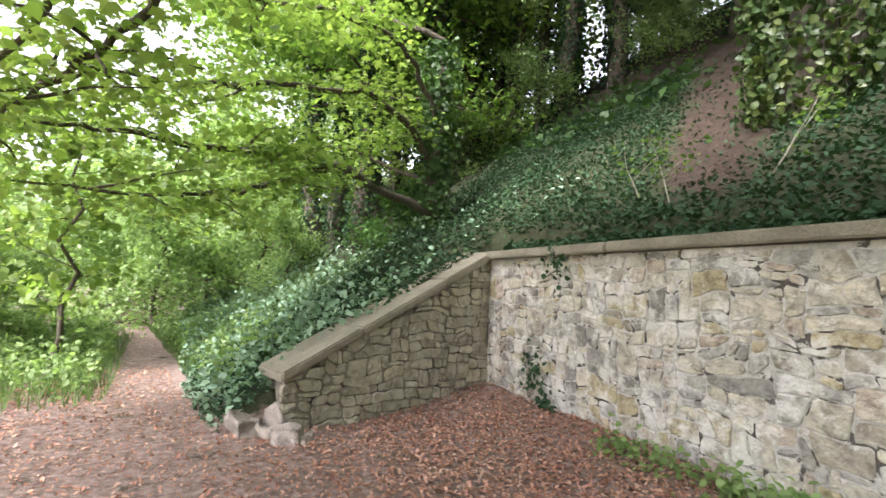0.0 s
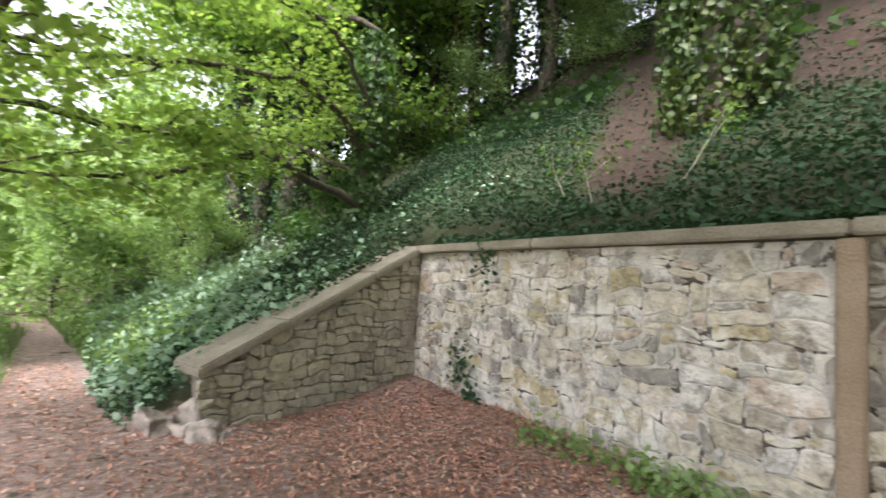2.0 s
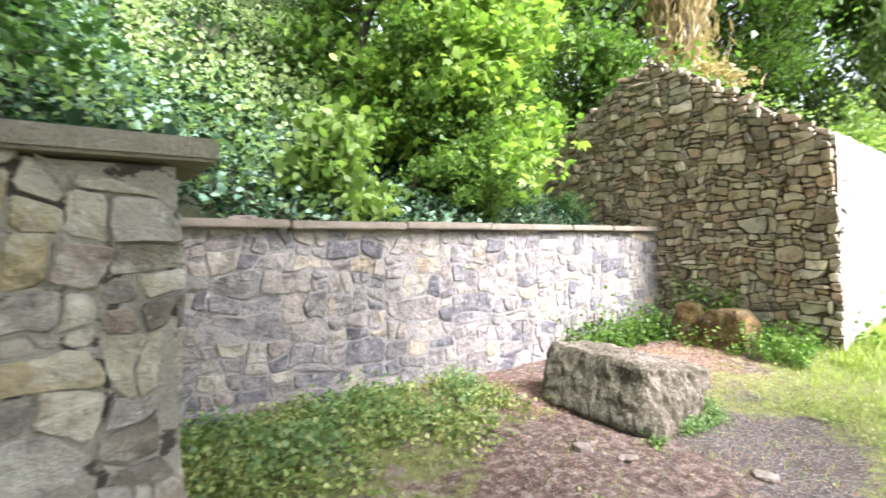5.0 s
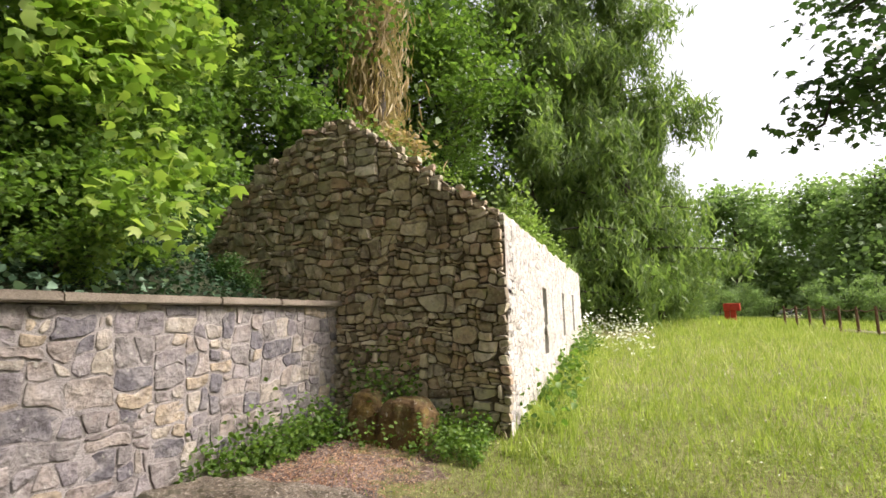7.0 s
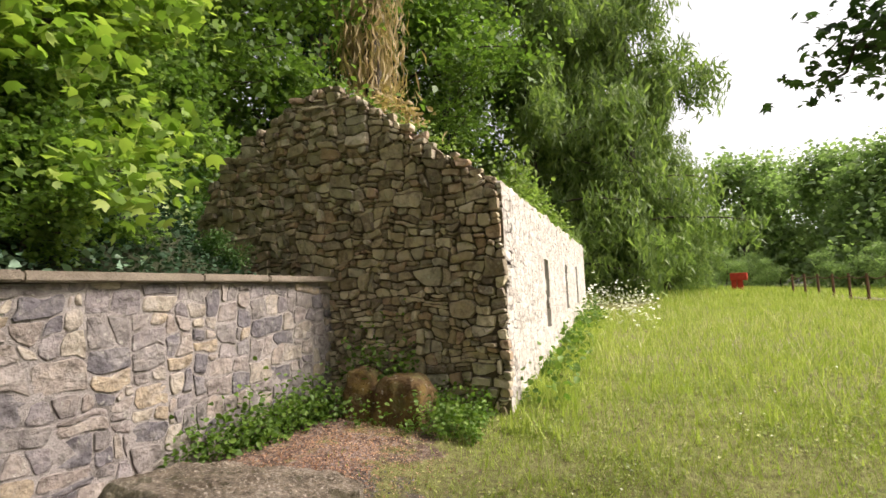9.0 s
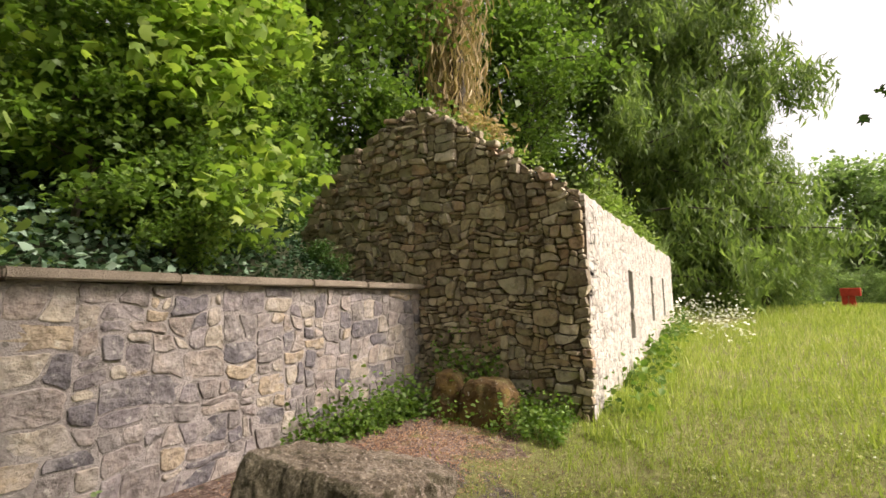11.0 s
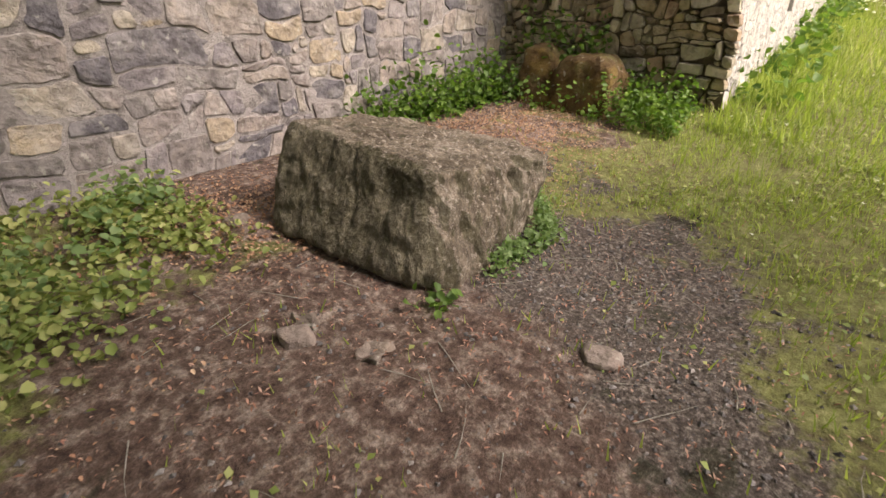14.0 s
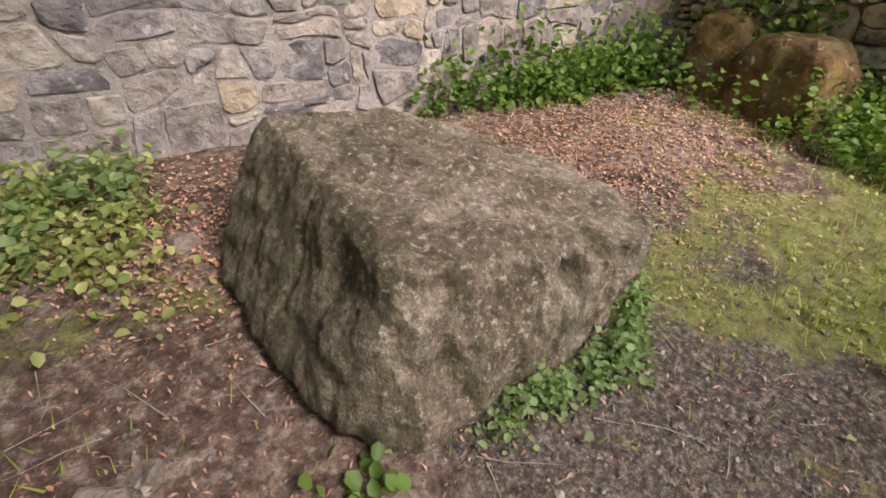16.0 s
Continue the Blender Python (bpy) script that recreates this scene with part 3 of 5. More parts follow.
outline = [(0.0, -0.4), (GAB_W, -0.4)] + [(s, gable_top(s) - 0.07 + 0.03 * math.sin(9 * s)) for s in np.linspace(GAB_W, 0, 40)]
bm = prism(outline, 0.5)
gable = put("wall_gable", bpy.data.meshes.new("wall_gable"), M_MORTAR_DARK, None, "", house_gable_m)
bm.to_mesh(gable.data)
bm.free()
tagged(gable, "dark ruined rubble gable wall with a ragged stepped top", "wall", kind="structure")
masonry(gable, pose(0, 0, 0), GAB_W, 4.75, (0.062, 0.05), SIZES_RUBBLE, 0.006, 0.08, M_STONE_DARK, 61, lambda x, z: z < gable_top(x) - 0.02 and z > -0.05, 300, 0.06, (0, -1), 3.4, 0.4)

HOUSE_LEN, HOUSE_TOP = 10.2, 3.0
SLITS = [(2.85, 3.3, 1.05, 2.22), (5.6, 6.0, 1.28, 2.25), (7.75, 8.15, 1.35, 2.3)]
front_m = pose(GABLE_X + 0.02, FRONT_Y - 0.05, 0)
bm = bmesh.new()
xs = sorted({0.0, HOUSE_LEN, *[s[0] for s in SLITS], *[s[1] for s in SLITS]})


def add_box(bm, x0, x1, y0, y1, z0, z1):
    r = bmesh.ops.create_cube(bm, size=1)
    bmesh.ops.scale(bm, verts=r["verts"], vec=(x1 - x0, y1 - y0, z1 - z0))
    bmesh.ops.translate(bm, verts=r["verts"], vec=((x0 + x1) / 2, (y0 + y1) / 2, (z0 + z1) / 2))


for i in range(len(xs) - 1):
    slit = next((s for s in SLITS if abs(s[0] - xs[i]) < 1e-6), None)
    if slit:
        add_box(bm, xs[i], xs[i + 1], 0, 0.5, -0.4, slit[2])
        add_box(bm, xs[i], xs[i + 1], 0, 0.5, slit[3], HOUSE_TOP - 0.06)
    else:
        add_box(bm, xs[i] , xs[i + 1], 0, 0.5, -0.4, HOUSE_TOP - 0.06)
front = put("wall_front", bpy.data.meshes.new("wall_front"), M_MORTAR_WHITE, None, "", front_m)
bm.to_mesh(front.data)
bm.free()
tagged(front, "limewashed rubble front wall of the roofless house with narrow window slits", "wall", kind="structure")
masonry(front, pose(0, 0, 0), HOUSE_LEN, HOUSE_TOP, (0.07, 0.055), SIZES_FLAT, 0.003, 0.004, M_STONE_WHITE, 71, lambda x, z: not any(s[0] - 0.06 < x < s[1] + 0.06 and s[2] - 0.04 < z < s[3] + 0.04 for s in SLITS), 300, 0.05, (1, 0), 0.3)
for nm, a, b_ in (("wall_back", (GABLE_X + 0.5 + 9.8, 7.85), (GABLE_X + 0.3, 7.85)), ("wall_far_end", (20.15, 3.2), (20.15, 7.8))):
    w_, ln_ = wall_thing(nm, a, b_, -0.4, (2.9, 2.9), 0.45, M_MORTAR_DARK, "ruined rubble wall of the roofless house")


# ---- boulder ----
def boulder(corners, cuts, seed, rough=0.03, soft=0.25):
    """A block with the eight given corners (bottom ring, then top ring), cut fine, rounded by soft and weathered."""
    bm = bmesh.new()
    bmesh.ops.create_cube(bm, size=2)
    bmesh.ops.subdivide_edges(bm, edges=bm.edges[:], cuts=cuts, use_grid_fill=True)
    cs = [Vector(c) for c in corners]
    for v in bm.verts:
        k = v.co.normalized() * 1.25
        p = v.co.lerp(k, soft)
        u, w, t = (p.x + 1) / 2, (p.y + 1) / 2, (p.z + 1) / 2
        lo = cs[0].lerp(cs[1], u).lerp(cs[3].lerp(cs[2], u), w)
        hi = cs[4].lerp(cs[5], u).lerp(cs[7].lerp(cs[6], u), w)
        v.co = lo.lerp(hi, t)
    bm.normal_update()
    off = Vector((seed, seed * 2.3, 0))
    for v in bm.verts:
        big = noise.noise(v.co * 1.8 + off) * 1.6
        cr = -max(0.0, 0.12 - abs(noise.noise(v.co * 2.4 - off))) * 10.0
        chip = noise.fractal(v.co * 7 + off, 0.8, 2.0, 6) * 1.2 - abs(noise.noise(v.co * 4.2 + off)) * 2.2
        v.co += v.normal * (big + cr * 0.6 + chip) * rough
    bmesh.ops.smooth_vert(bm, verts=bm.verts[:], factor=0.35, use_axis_x=True, use_axis_y=True, use_axis_z=True)
    for f in bm.faces:
        f.smooth = True
    return bm


M_BOULDER, n, l, b = mat("boulder_stone", 0.85)
pos = world_pos(n)
f1, f2, f3, f4 = tex_noise(n, l, pos, 42, 6, 0.65), tex_noise(n, l, pos, 2.6, 6, 0.65), tex_noise(n, l, pos, 120, 4, 0.6), tex_noise(n, l, pos, 11, 8, 0.7)
col = ramp(n, l, f2, [(0.35, (0.13, 0.103, 0.075)), (0.5, (0.21, 0.172, 0.133)), (0.65, (0.3, 0.258, 0.213))])
col = mixc(n, l, 0.85, col, ramp(n, l, f4, [(0.36, (0.5, 0.47, 0.42)), (0.47, (0.88, 0.87, 0.84)), (0.56, (1.1, 1.1, 1.08)), (0.66, (1.4, 1.38, 1.3))]), "MULTIPLY")
col = mixc(n, l, mul(n, l, step(n, l, f1, 0.55, 0.61), 0.6), col, (0.46, 0.41, 0.35))
col = mixc(n, l, 0.35, col, ramp(n, l, f3, [(0.36, (0.5, 0.48, 0.45)), (0.5, (1.0, 1.0, 1.0)), (0.64, (1.55, 1.5, 1.42))]), "MULTIPLY")
col = mixc(n, l, mul(n, l, step(n, l, f1, 0.44, 0.38), 0.4), col, (0.07, 0.055, 0.038))
# patchy moss, thickened on -x faces to paint in the boulder's shaded side
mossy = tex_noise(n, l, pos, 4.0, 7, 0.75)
face_way = n.new("ShaderNodeSeparateXYZ")
l.new(n.new("ShaderNodeNewGeometry").outputs["Normal"], face_way.inputs[0])
shade_side = mul(n, l, step(n, l, mul(n, l, face_way.outputs[0], -1.0), 0.1, 0.7), 0.3)
col = mixc(n, l, mul(n, l, step(n, l, mul(n, l, mossy, shade_side, "ADD"), 0.54, 0.64), 0.6), col, (0.075, 0.072, 0.035))
streak_map = n.new("ShaderNodeMapping")
streak_map.inputs["Scale"].default_value = (1, 1, 0.3)
l.new(pos, streak_map.inputs["Vector"])
streak = tex_noise(n, l, streak_map.outputs[0], 30, 6, 0.7)
col = mixc(n, l, 0.6, col, ramp(n, l, streak, [(0.36, (0.5, 0.47, 0.43)), (0.5, (1.0, 1.0, 1.0)), (0.64, (1.45, 1.42, 1.35))]), "MULTIPLY")
crack = n.new("ShaderNodeTexVoronoi")
crack.feature = "DISTANCE_TO_EDGE"
crack.inputs["Scale"].default_value = 1.7
warp_mix = n.new("ShaderNodeVectorMath")
warp_mix.operation = "ADD"
wn_ = n.new("ShaderNodeTexNoise")
wn_.inputs["Scale"].default_value, wn_.inputs["Detail"].default_value = 3.0, 6.0
l.new(pos, wn_.inputs["Vector"])
l.new(pos, warp_mix.inputs[0])
l.new(wn_.outputs["Color"], warp_mix.inputs[1])
l.new(warp_mix.outputs[0], crack.inputs["Vector"])
split = step(n, l, crack.outputs["Distance"], 0.0, 0.016)
col = mixc(n, l, mul(n, l, mul(n, l, 1.0, split, "SUBTRACT"), 0.15), col, (0.07, 0.058, 0.045))
l.new(col, b.inputs["Base Color"])
bump(n, l, b, mul(n, l, mul(n, l, f4, mul(n, l, mul(n, l, f1, streak, "ADD"), 0.4), "ADD"), mul(n, l, split, 0.06), "ADD"), 1.0, 0.05)


def faceted_rock(planes, seed, fine=6, sharp=24, rough=0.024, pits=()):
    """A rock about the origin bounded by planes (normal, a point on it), its arrises worn and its faces weathered; pits: (place, radii, depth)."""
    bm = bmesh.new()
    bmesh.ops.create_icosphere(bm, subdivisions=fine, radius=1)
    ns = [Vector(n_).normalized() for n_, _ in planes]
    hs = [max(0.02, n_.dot(Vector(p))) for n_, (_, p) in zip(ns, planes)]
    off = Vector((seed, seed * 2.3, 0))
    for v in bm.verts:
        d = v.co.normalized()
        v.co = d * sum(max(0.0, n_.dot(d) / h) ** sharp for n_, h in zip(ns, hs)) ** (-1 / sharp)
    bm.normal_update()
    for v in bm.verts:
        q = v.co.copy()
        big = noise.noise(q * 2.2 + off) * 1.1
        cr = -max(0.0, 0.1 - abs(noise.noise(Vector((q.x * 3.4, q.y * 3.4, q.z * 1.3)) - off))) * 6.0
        chip = noise.fractal(Vector((q.x * 9, q.y * 9, q.z * 6)) + off, 0.75, 2.0, 6) * 0.9 - abs(noise.noise(q * 5.5 + off)) * 1.5
        v.co += v.normal * (big + cr + chip) * rough
        for at_, rad, deep in pits:
            k = sum(((a - c) / w) ** 2 for a, c, w in zip(q, at_, rad))
            if k < 6:
                v.co -= v.normal * deep * math.exp(-k)
    for f in bm.faces:
        f.smooth = True
    return bm


def rock_thing(name, at, bm, material, label, category, group=""):
    me_ = bpy.data.meshes.new(name)
    bm.to_mesh(me_)
    bm.free()
    return tagged(put(name, me_, material, None, "", at), label, category, group)


RO = Vector((6.45, 3.98, 0.22))


def rp(x, y, z):
    return (x - RO.x, y - RO.y, z - RO.z)


ROCK_PLANES = [((0.11, -0.13, 1.0), rp(6.5, 4.0, 0.57)),
               ((-0.85, -0.1, 0.53), rp(6.04, 3.95, 0.6)), ((-0.99, -0.2, 0.08), rp(5.73, 4.1, 0.28)), ((-0.5, 0.04, -0.8), rp(5.7, 4.25, 0.17)),
               ((-0.1, -0.98, 0.22), rp(6.5, 3.47, 0.47)), ((0.12, -0.97, -0.12), rp(6.4, 3.4, 0.2)), ((-0.68, -0.74, 0.1), rp(5.98, 3.47, 0.25)),
               ((0.35, -0.62, -0.7), rp(6.65, 3.38, 0.03)), ((0.86, -0.3, -0.42), rp(7.05, 3.6, 0.22)), ((0.7, -0.6, 0.35), rp(7.06, 3.47, 0.45)),
               ((1.0, 0.0, 0.05), rp(7.13, 4.0, 0.4)), ((0.5, 0.2, 0.85), rp(7.0, 4.2, 0.5)), ((0.05, 1.0, 0.1), rp(6.5, 4.62, 0.3)), ((-0.6, 0.8, 0.1), rp(5.85, 4.52, 0.3)),
               ((0, 0, -1), rp(6.4, 3.9, -0.2))]
ROCK_PITS = [(rp(6.62, 3.43, 0.4), (0.04, 0.1, 0.08), 0.1), (rp(6.74, 3.45, 0.47), (0.035, 0.1, 0.055), 0.08), (rp(6.84, 3.46, 0.38), (0.05, 0.08, 0.06), 0.035), (rp(6.16, 3.42, 0.28), (0.03, 0.08, 0.08), 0.04), (rp(6.45, 3.42, 0.5), (0.05, 0.06, 0.03), 0.03)]
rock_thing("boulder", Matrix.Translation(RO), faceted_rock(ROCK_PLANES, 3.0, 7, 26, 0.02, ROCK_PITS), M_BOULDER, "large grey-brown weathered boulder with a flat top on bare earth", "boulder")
M_MOSSY = stone_mat("mossy_block", [(0.1, 0.06, 0.025), (0.14, 0.085, 0.035)], (0.2, 0.135, 0.035), 0.6, 0.6, False)
for k, (x, y, w_, hgt) in enumerate(((9.5, 4.86, 0.4, 0.66), (9.42, 4.3, 0.66, 0.6))):
    a = w_ / 2
    block = [((-1, 0, 0.1), (-0.2, 0, 0)), ((1, 0, 0), (0.25, 0, 0)), ((0, -1, 0.05), (0, -a, 0)), ((0, 1, 0.05), (0, a, 0)), ((-0.1, 0, 1), (0, 0, hgt / 2)), ((0, -0.7, 0.7), (0, -a * 0.75, hgt * 0.4)), ((0, 0.7, 0.7), (0, a * 0.8, hgt * 0.42)), ((-0.6, 0, 0.8), (-0.15, 0, hgt * 0.44)), ((0, 0, -1), (0, 0, -0.4))]
    rock_thing("mossy_block", pose(x, y, land_at(x, y) + hgt / 2 - 0.08, 0, 6, 8 - 12 * k), faceted_rock(block, 5.0 + k, 4, 14, 0.02), M_MOSSY, "golden-brown mossy stone block leaning at the foot of the gable", "stone", "mossy blocks by the gable")


# ---- leaves, trees and growth ----
def unit(v):
    return v / np.maximum(np.linalg.norm(v, axis=-1, keepdims=True), 1e-9)


def leaves(centers, size, g, flat=0.5, aspect=0.62, droop=0.3, normals=None, lobed=False, plain=False):
    """Six-cornered leaves folded along the midrib at the centres; flat: how far they lie level. Narrow ones are plain slips."""
    nn = len(centers)
    d = unit(g.normal(size=(nn, 3)) * np.array([1, 1, 0.5]) + np.array([0, 0, -droop]))
    up = unit(g.normal(size=(nn, 3)) * (1 - flat) + (np.array([0, 0, 1.0]) if normals is None else normals) * flat)
    side = unit(np.cross(d, up))
    up = np.cross(side, d)
    s = size * g.uniform(0.55, 1.35, nn)[:, None]
    a = centers - d * s * 0.5
    t = centers + d * s * 0.5 - up * s * 0.08
    w = side * s * aspect * 0.5
    if lobed:
        w2 = side * s
        n1_, n2_ = centers + d * s * 0.08 - w2 * 0.13, centers + d * s * 0.08 + w2 * 0.13
        v = np.stack([a, n1_, t, n2_, centers - w2 * 0.46 + d * s * 0.16 - up * s * 0.1, centers - w2 * 0.34 - d * s * 0.36, centers + w2 * 0.46 + d * s * 0.16 - up * s * 0.1, centers + w2 * 0.34 - d * s * 0.36], 1).reshape(-1, 3)
        o = np.arange(nn)[:, None] * 8
        return v, np.concatenate([o + np.array([[0, 1, 2, 3]]), o + np.array([[0, 5, 4, 1]]), o + np.array([[0, 3, 6, 7]])])
    if plain or aspect < 0.4 or size > 0.155:
        v = np.stack([a, centers - w + up * s * 0.12, t, centers + w + up * s * 0.12], 1).reshape(-1, 3)
        return v, np.arange(nn * 4).reshape(-1, 4)
    lift = up * s * 0.13
    lo, hi = centers - d * s * 0.22, centers + d * s * 0.2
    v = np.stack([a, lo - w + lift, hi - w * 0.85 + lift, t, hi + w * 0.85 + lift, lo + w + lift], 1).reshape(-1, 3)
    o = np.arange(nn)[:, None] * 6
    return v, np.concatenate([o + np.array([[0, 1, 2, 3]]), o + np.array([[0, 3, 4, 5]])])


def tube(pts, radii, sides=7):
    """A tapering limb through the points."""
    pts = np.asarray(pts, float)
    k = len(pts)
    tang = unit(np.gradient(pts, axis=0))
    ref = np.where(np.abs(tang[:, 2:3]) > 0.9, np.array([[1.0, 0, 0]]), np.array([[0, 0, 1.0]]))
    u = unit(np.cross(tang, ref))
    w = np.cross(tang, u)
    ang = np.linspace(0, 2 * np.pi, sides, endpoint=False)
    ring = pts[:, None] + np.asarray(radii)[:, None, None] * (np.cos(ang)[None, :, None] * u[:, None] + np.sin(ang)[None, :, None] * w[:, None])
    q = []
    for i in range(k - 1):
        for j in range(sides):
            q.append((i * sides + j, i * sides + (j + 1) % sides, (i + 1) * sides + (j + 1) % sides, (i + 1) * sides + j))
    return ring.reshape(-1, 3), np.array(q)


def join(pieces):
    vs, qs, o = [], [], 0
    for v, q in pieces:
        vs.append(v)
        qs.append(q + o)
        o += len(v)
    return np.concatenate(vs), np.concatenate(qs)


def limb(start, way, length, r0, g, bend=0.25, steps=7, lift=0.0):
    p, d = np.array(start, float), unit(np.array(way, float))
    pts = [p.copy()]
    for i in range(steps):
        d = unit(d + g.normal(size=3) * bend * 0.4 + np.array([0, 0, lift]))
        p = p + d * length / steps
        pts.append(p.copy())
    return np.array(pts), np.linspace(r0, r0 * 0.18, steps + 1)


def tree_meshes(g, height, r0, crown_from, spread, n_limbs, n_leaf, leaf, lean=(0, 0), ivy=0, sub=4, clump=0.5, droop=0.3, lobed=False, plain=False):
    """Wood and crown of a broadleaf tree with its foot at the origin, and ivy round the stem."""
    tp = [np.array([lean[0] * (i / 9) ** 1.5 + 0.12 * g.normal() * (i > 0), lean[1] * (i / 9) ** 1.5 + 0.12 * g.normal() * (i > 0), -0.4 + (height + 0.4) * i / 9]) for i in range(10)]
    tr = r0 * np.linspace(1.15, 0.2, 10)
    wood = [tube(tp, tr, 9)]
    tips = []
    tp = np.array(tp)
    for i in range(n_limbs):
        f = crown_from + (0.97 - crown_from) * (i + g.uniform(0, 1)) / n_limbs
        k = f * 9
        a = int(min(k, 8))
        s = tp[a] + (tp[a + 1] - tp[a]) * (k - a)
        az = g.uniform(0, 6.28)
        ln = spread * (1.15 - 0.75 * (f - crown_from) / (1.0 - crown_from)) * g.uniform(0.7, 1.2)
        pts, rad = limb(s, (math.cos(az), math.sin(az), g.uniform(0.1, 0.6)), ln, r0 * 0.34 * (1.1 - 0.6 * f), g, 0.3, 6, -0.02)
        wood.append(tube(pts, rad, 5))
        for j in range(sub):
            q = pts[g.integers(2, 7)]
            p2, r2 = limb(q, (g.normal(), g.normal(), g.uniform(-0.2, 0.5)), ln * 0.45, rad[3] * 0.6, g, 0.4, 4, -0.03)
            wood.append(tube(p2, r2, 4))
            tips.extend([p2[2], p2[3], p2[4]])
        tips.extend([pts[4], pts[5], pts[6]])
    tips = np.array(tips)
    pick = tips[g.integers(0, len(tips), n_leaf)]
    c = pick + g.normal(size=(n_leaf, 3)) * np.array([clump, clump, clump * 0.6])
    crown = leaves(c, leaf, g, 0.55, 0.7, droop, None, lobed, plain)
    iv = None
    if ivy:
        zz = g.uniform(-0.1, height * 0.62, ivy)
        az = g.uniform(0, 6.28, ivy)
        k = np.clip((zz + 0.4) / (height + 0.4) * 9, 0, 8.99)
        a = k.astype(int)
        cc = tp[a] + (tp[a + 1] - tp[a]) * (k - a)[:, None]
        rr = (r0 * (1.15 - 0.95 * k / 9) + g.uniform(0.02, 0.22, ivy) * (1.2 - zz / height))
        out = np.stack([np.cos(az), np.sin(az), np.zeros(ivy)], 1)
        iv = leaves(cc + out * rr[:, None], 0.11, g, 0.6, 0.85, 0.7, out)
    return join(wood), crown, iv


def tree(name, g, at, mats, label, category="tree", group="", **kw):
    w_, c_, i_ = tree_meshes(g, **kw)
    ob = new(name)
    ob.matrix_basis = at
    t_ = put("trunk", fast_mesh("trunk", *w_), mats[0], ob)
    t_.data.shade_smooth()
    put("crown", fast_mesh("crown", *c_), mats[1], ob)
    if i_:
        put("ivy", fast_mesh("ivy", *i_), M_LEAF_IVY, ob, "dark green ivy")
    return tagged(ob, label, category, group)


def on_land(x, y, rz=0, s=1.0, dz=0.0):
    return pose(x, y, land_at(x, y) + dz, 0, 0, rz) @ Matrix.Diagonal((s, s, s, 1))


def clone(ob, x, y, rz, s, dz=0.0):
    c = copy_thing(ob, pose(x, y, land_at(x, y) + dz, 0, 0, rz))
    c.scale = (s, s, s)
    return c


g = np.random.default_rng(21)
# woodland on the hill
wood_a = tree("woodland_tree", g, on_land(-10, 13), (M_BARK, M_LEAF_MID), "tall ivy-clad woodland tree on the hillside", group="hillside trees", height=14, r0=0.27, crown_from=0.35, spread=4.2, n_limbs=13, n_leaf=10500, leaf=0.23, ivy=2200, clump=0.75)
wood_b = tree("woodland_tree", g, on_land(-6.5, 15), (M_BARK, M_LEAF_HAZEL), "tall dark-stemmed woodland tree on the hillside", group="hillside trees", height=15, r0=0.22, crown_from=0.4, spread=3.8, n_limbs=12, n_leaf=9000, leaf=0.23, clump=0.75, ivy=900)
wood_c = tree("woodland_tree", g, on_land(-13, 10), (M_BARK, M_LEAF_MID), "slim leafy woodland tree on the hillside", group="hillside trees", height=11, r0=0.14, crown_from=0.15, spread=3.0, n_limbs=16, n_leaf=9500, leaf=0.2, clump=0.65, ivy=700)
spots = [(-16, 14), (-12.5, 17), (-5, 19), (2.5, 17), (9, 16), (13, 14), (-14, 8.5), (-18, 10), (-21, 12), (-26, 11), (-11.5, 9.5),
         (5, 21), (17, 15), (-24, 17), (13.5, 11), (18, 11),
         (-25, 8.5), (-29, 14), (-12.5, 14.5), (-19, 14.5)]
for i, (x, y) in enumerate(spots):
    src = (wood_a, wood_b, wood_c)[i % 3]
    clone(src, x + g.uniform(-0.6, 0.6), y + g.uniform(-0.6, 0.6), g.uniform(0, 360), g.uniform(0.85, 1.2))


# trees that can be told apart, on the slope above the walls
# crown spread wide above the view to cast shade on the slope
ivy_tree = tree("ivy_tree", g, on_land(-2.45, 6.65), (M_BARK, M_LEAF_DARK), "thick tree trunk wrapped in yellow-green ivy above the wall", height=12, r0=0.36, crown_from=0.45, spread=6.5, n_limbs=14, n_leaf=11000, leaf=0.24, clump=0.8)
iv_z = g.uniform(-0.3, 7.5, 11000)
iv_a = g.uniform(0, 6.28, 11000)
iv_r = 0.42 + g.uniform(0, 0.32, 11000) * (1.1 - iv_z / 20)
iv_o = np.stack([np.cos(iv_a), np.sin(iv_a), 0 * iv_a], 1)
put("ivy", fast_mesh("ivy", *leaves(iv_o * iv_r[:, None] + np.stack([0 * iv_z, 0 * iv_z, iv_z], 1), 0.09, g, 0.6, 0.9, 0.8, iv_o)), M_LEAF_STEM_IVY, ivy_tree, "glossy yellow-green ivy")
for x, y, s in ((-8.95, 11.5, 0.95), (-8.3, 13.4, 1.1), (-10.6, 10.5, 0.8), (-12.2, 10.2, 0.85), (-12.6, 9.2, 0.8), (-6.0, 12.2, 0.9), (-13.2, 6.6, 0.75), (-15.2, 6.3, 0.8), (-3.6, 10.6, 0.9), (-4.6, 13.5, 1.0), (0.6, 11.5, 0.9), (3.0, 11.5, 0.85)):
    clone(wood_b, x, y, g.uniform(0, 360), s)


# tree added with trunk hidden and crown out of view, to darken the slope
tree("unseen_shade_beech", g, on_land(-3.4, 9.2), (M_BARK, M_LEAF_DARK), "added beech hidden behind the ivied trunk, its unseen crown shading the slope", height=13, r0=0.3, crown_from=0.48, spread=7.0, n_limbs=16, n_leaf=13000, leaf=0.34, clump=0.9)
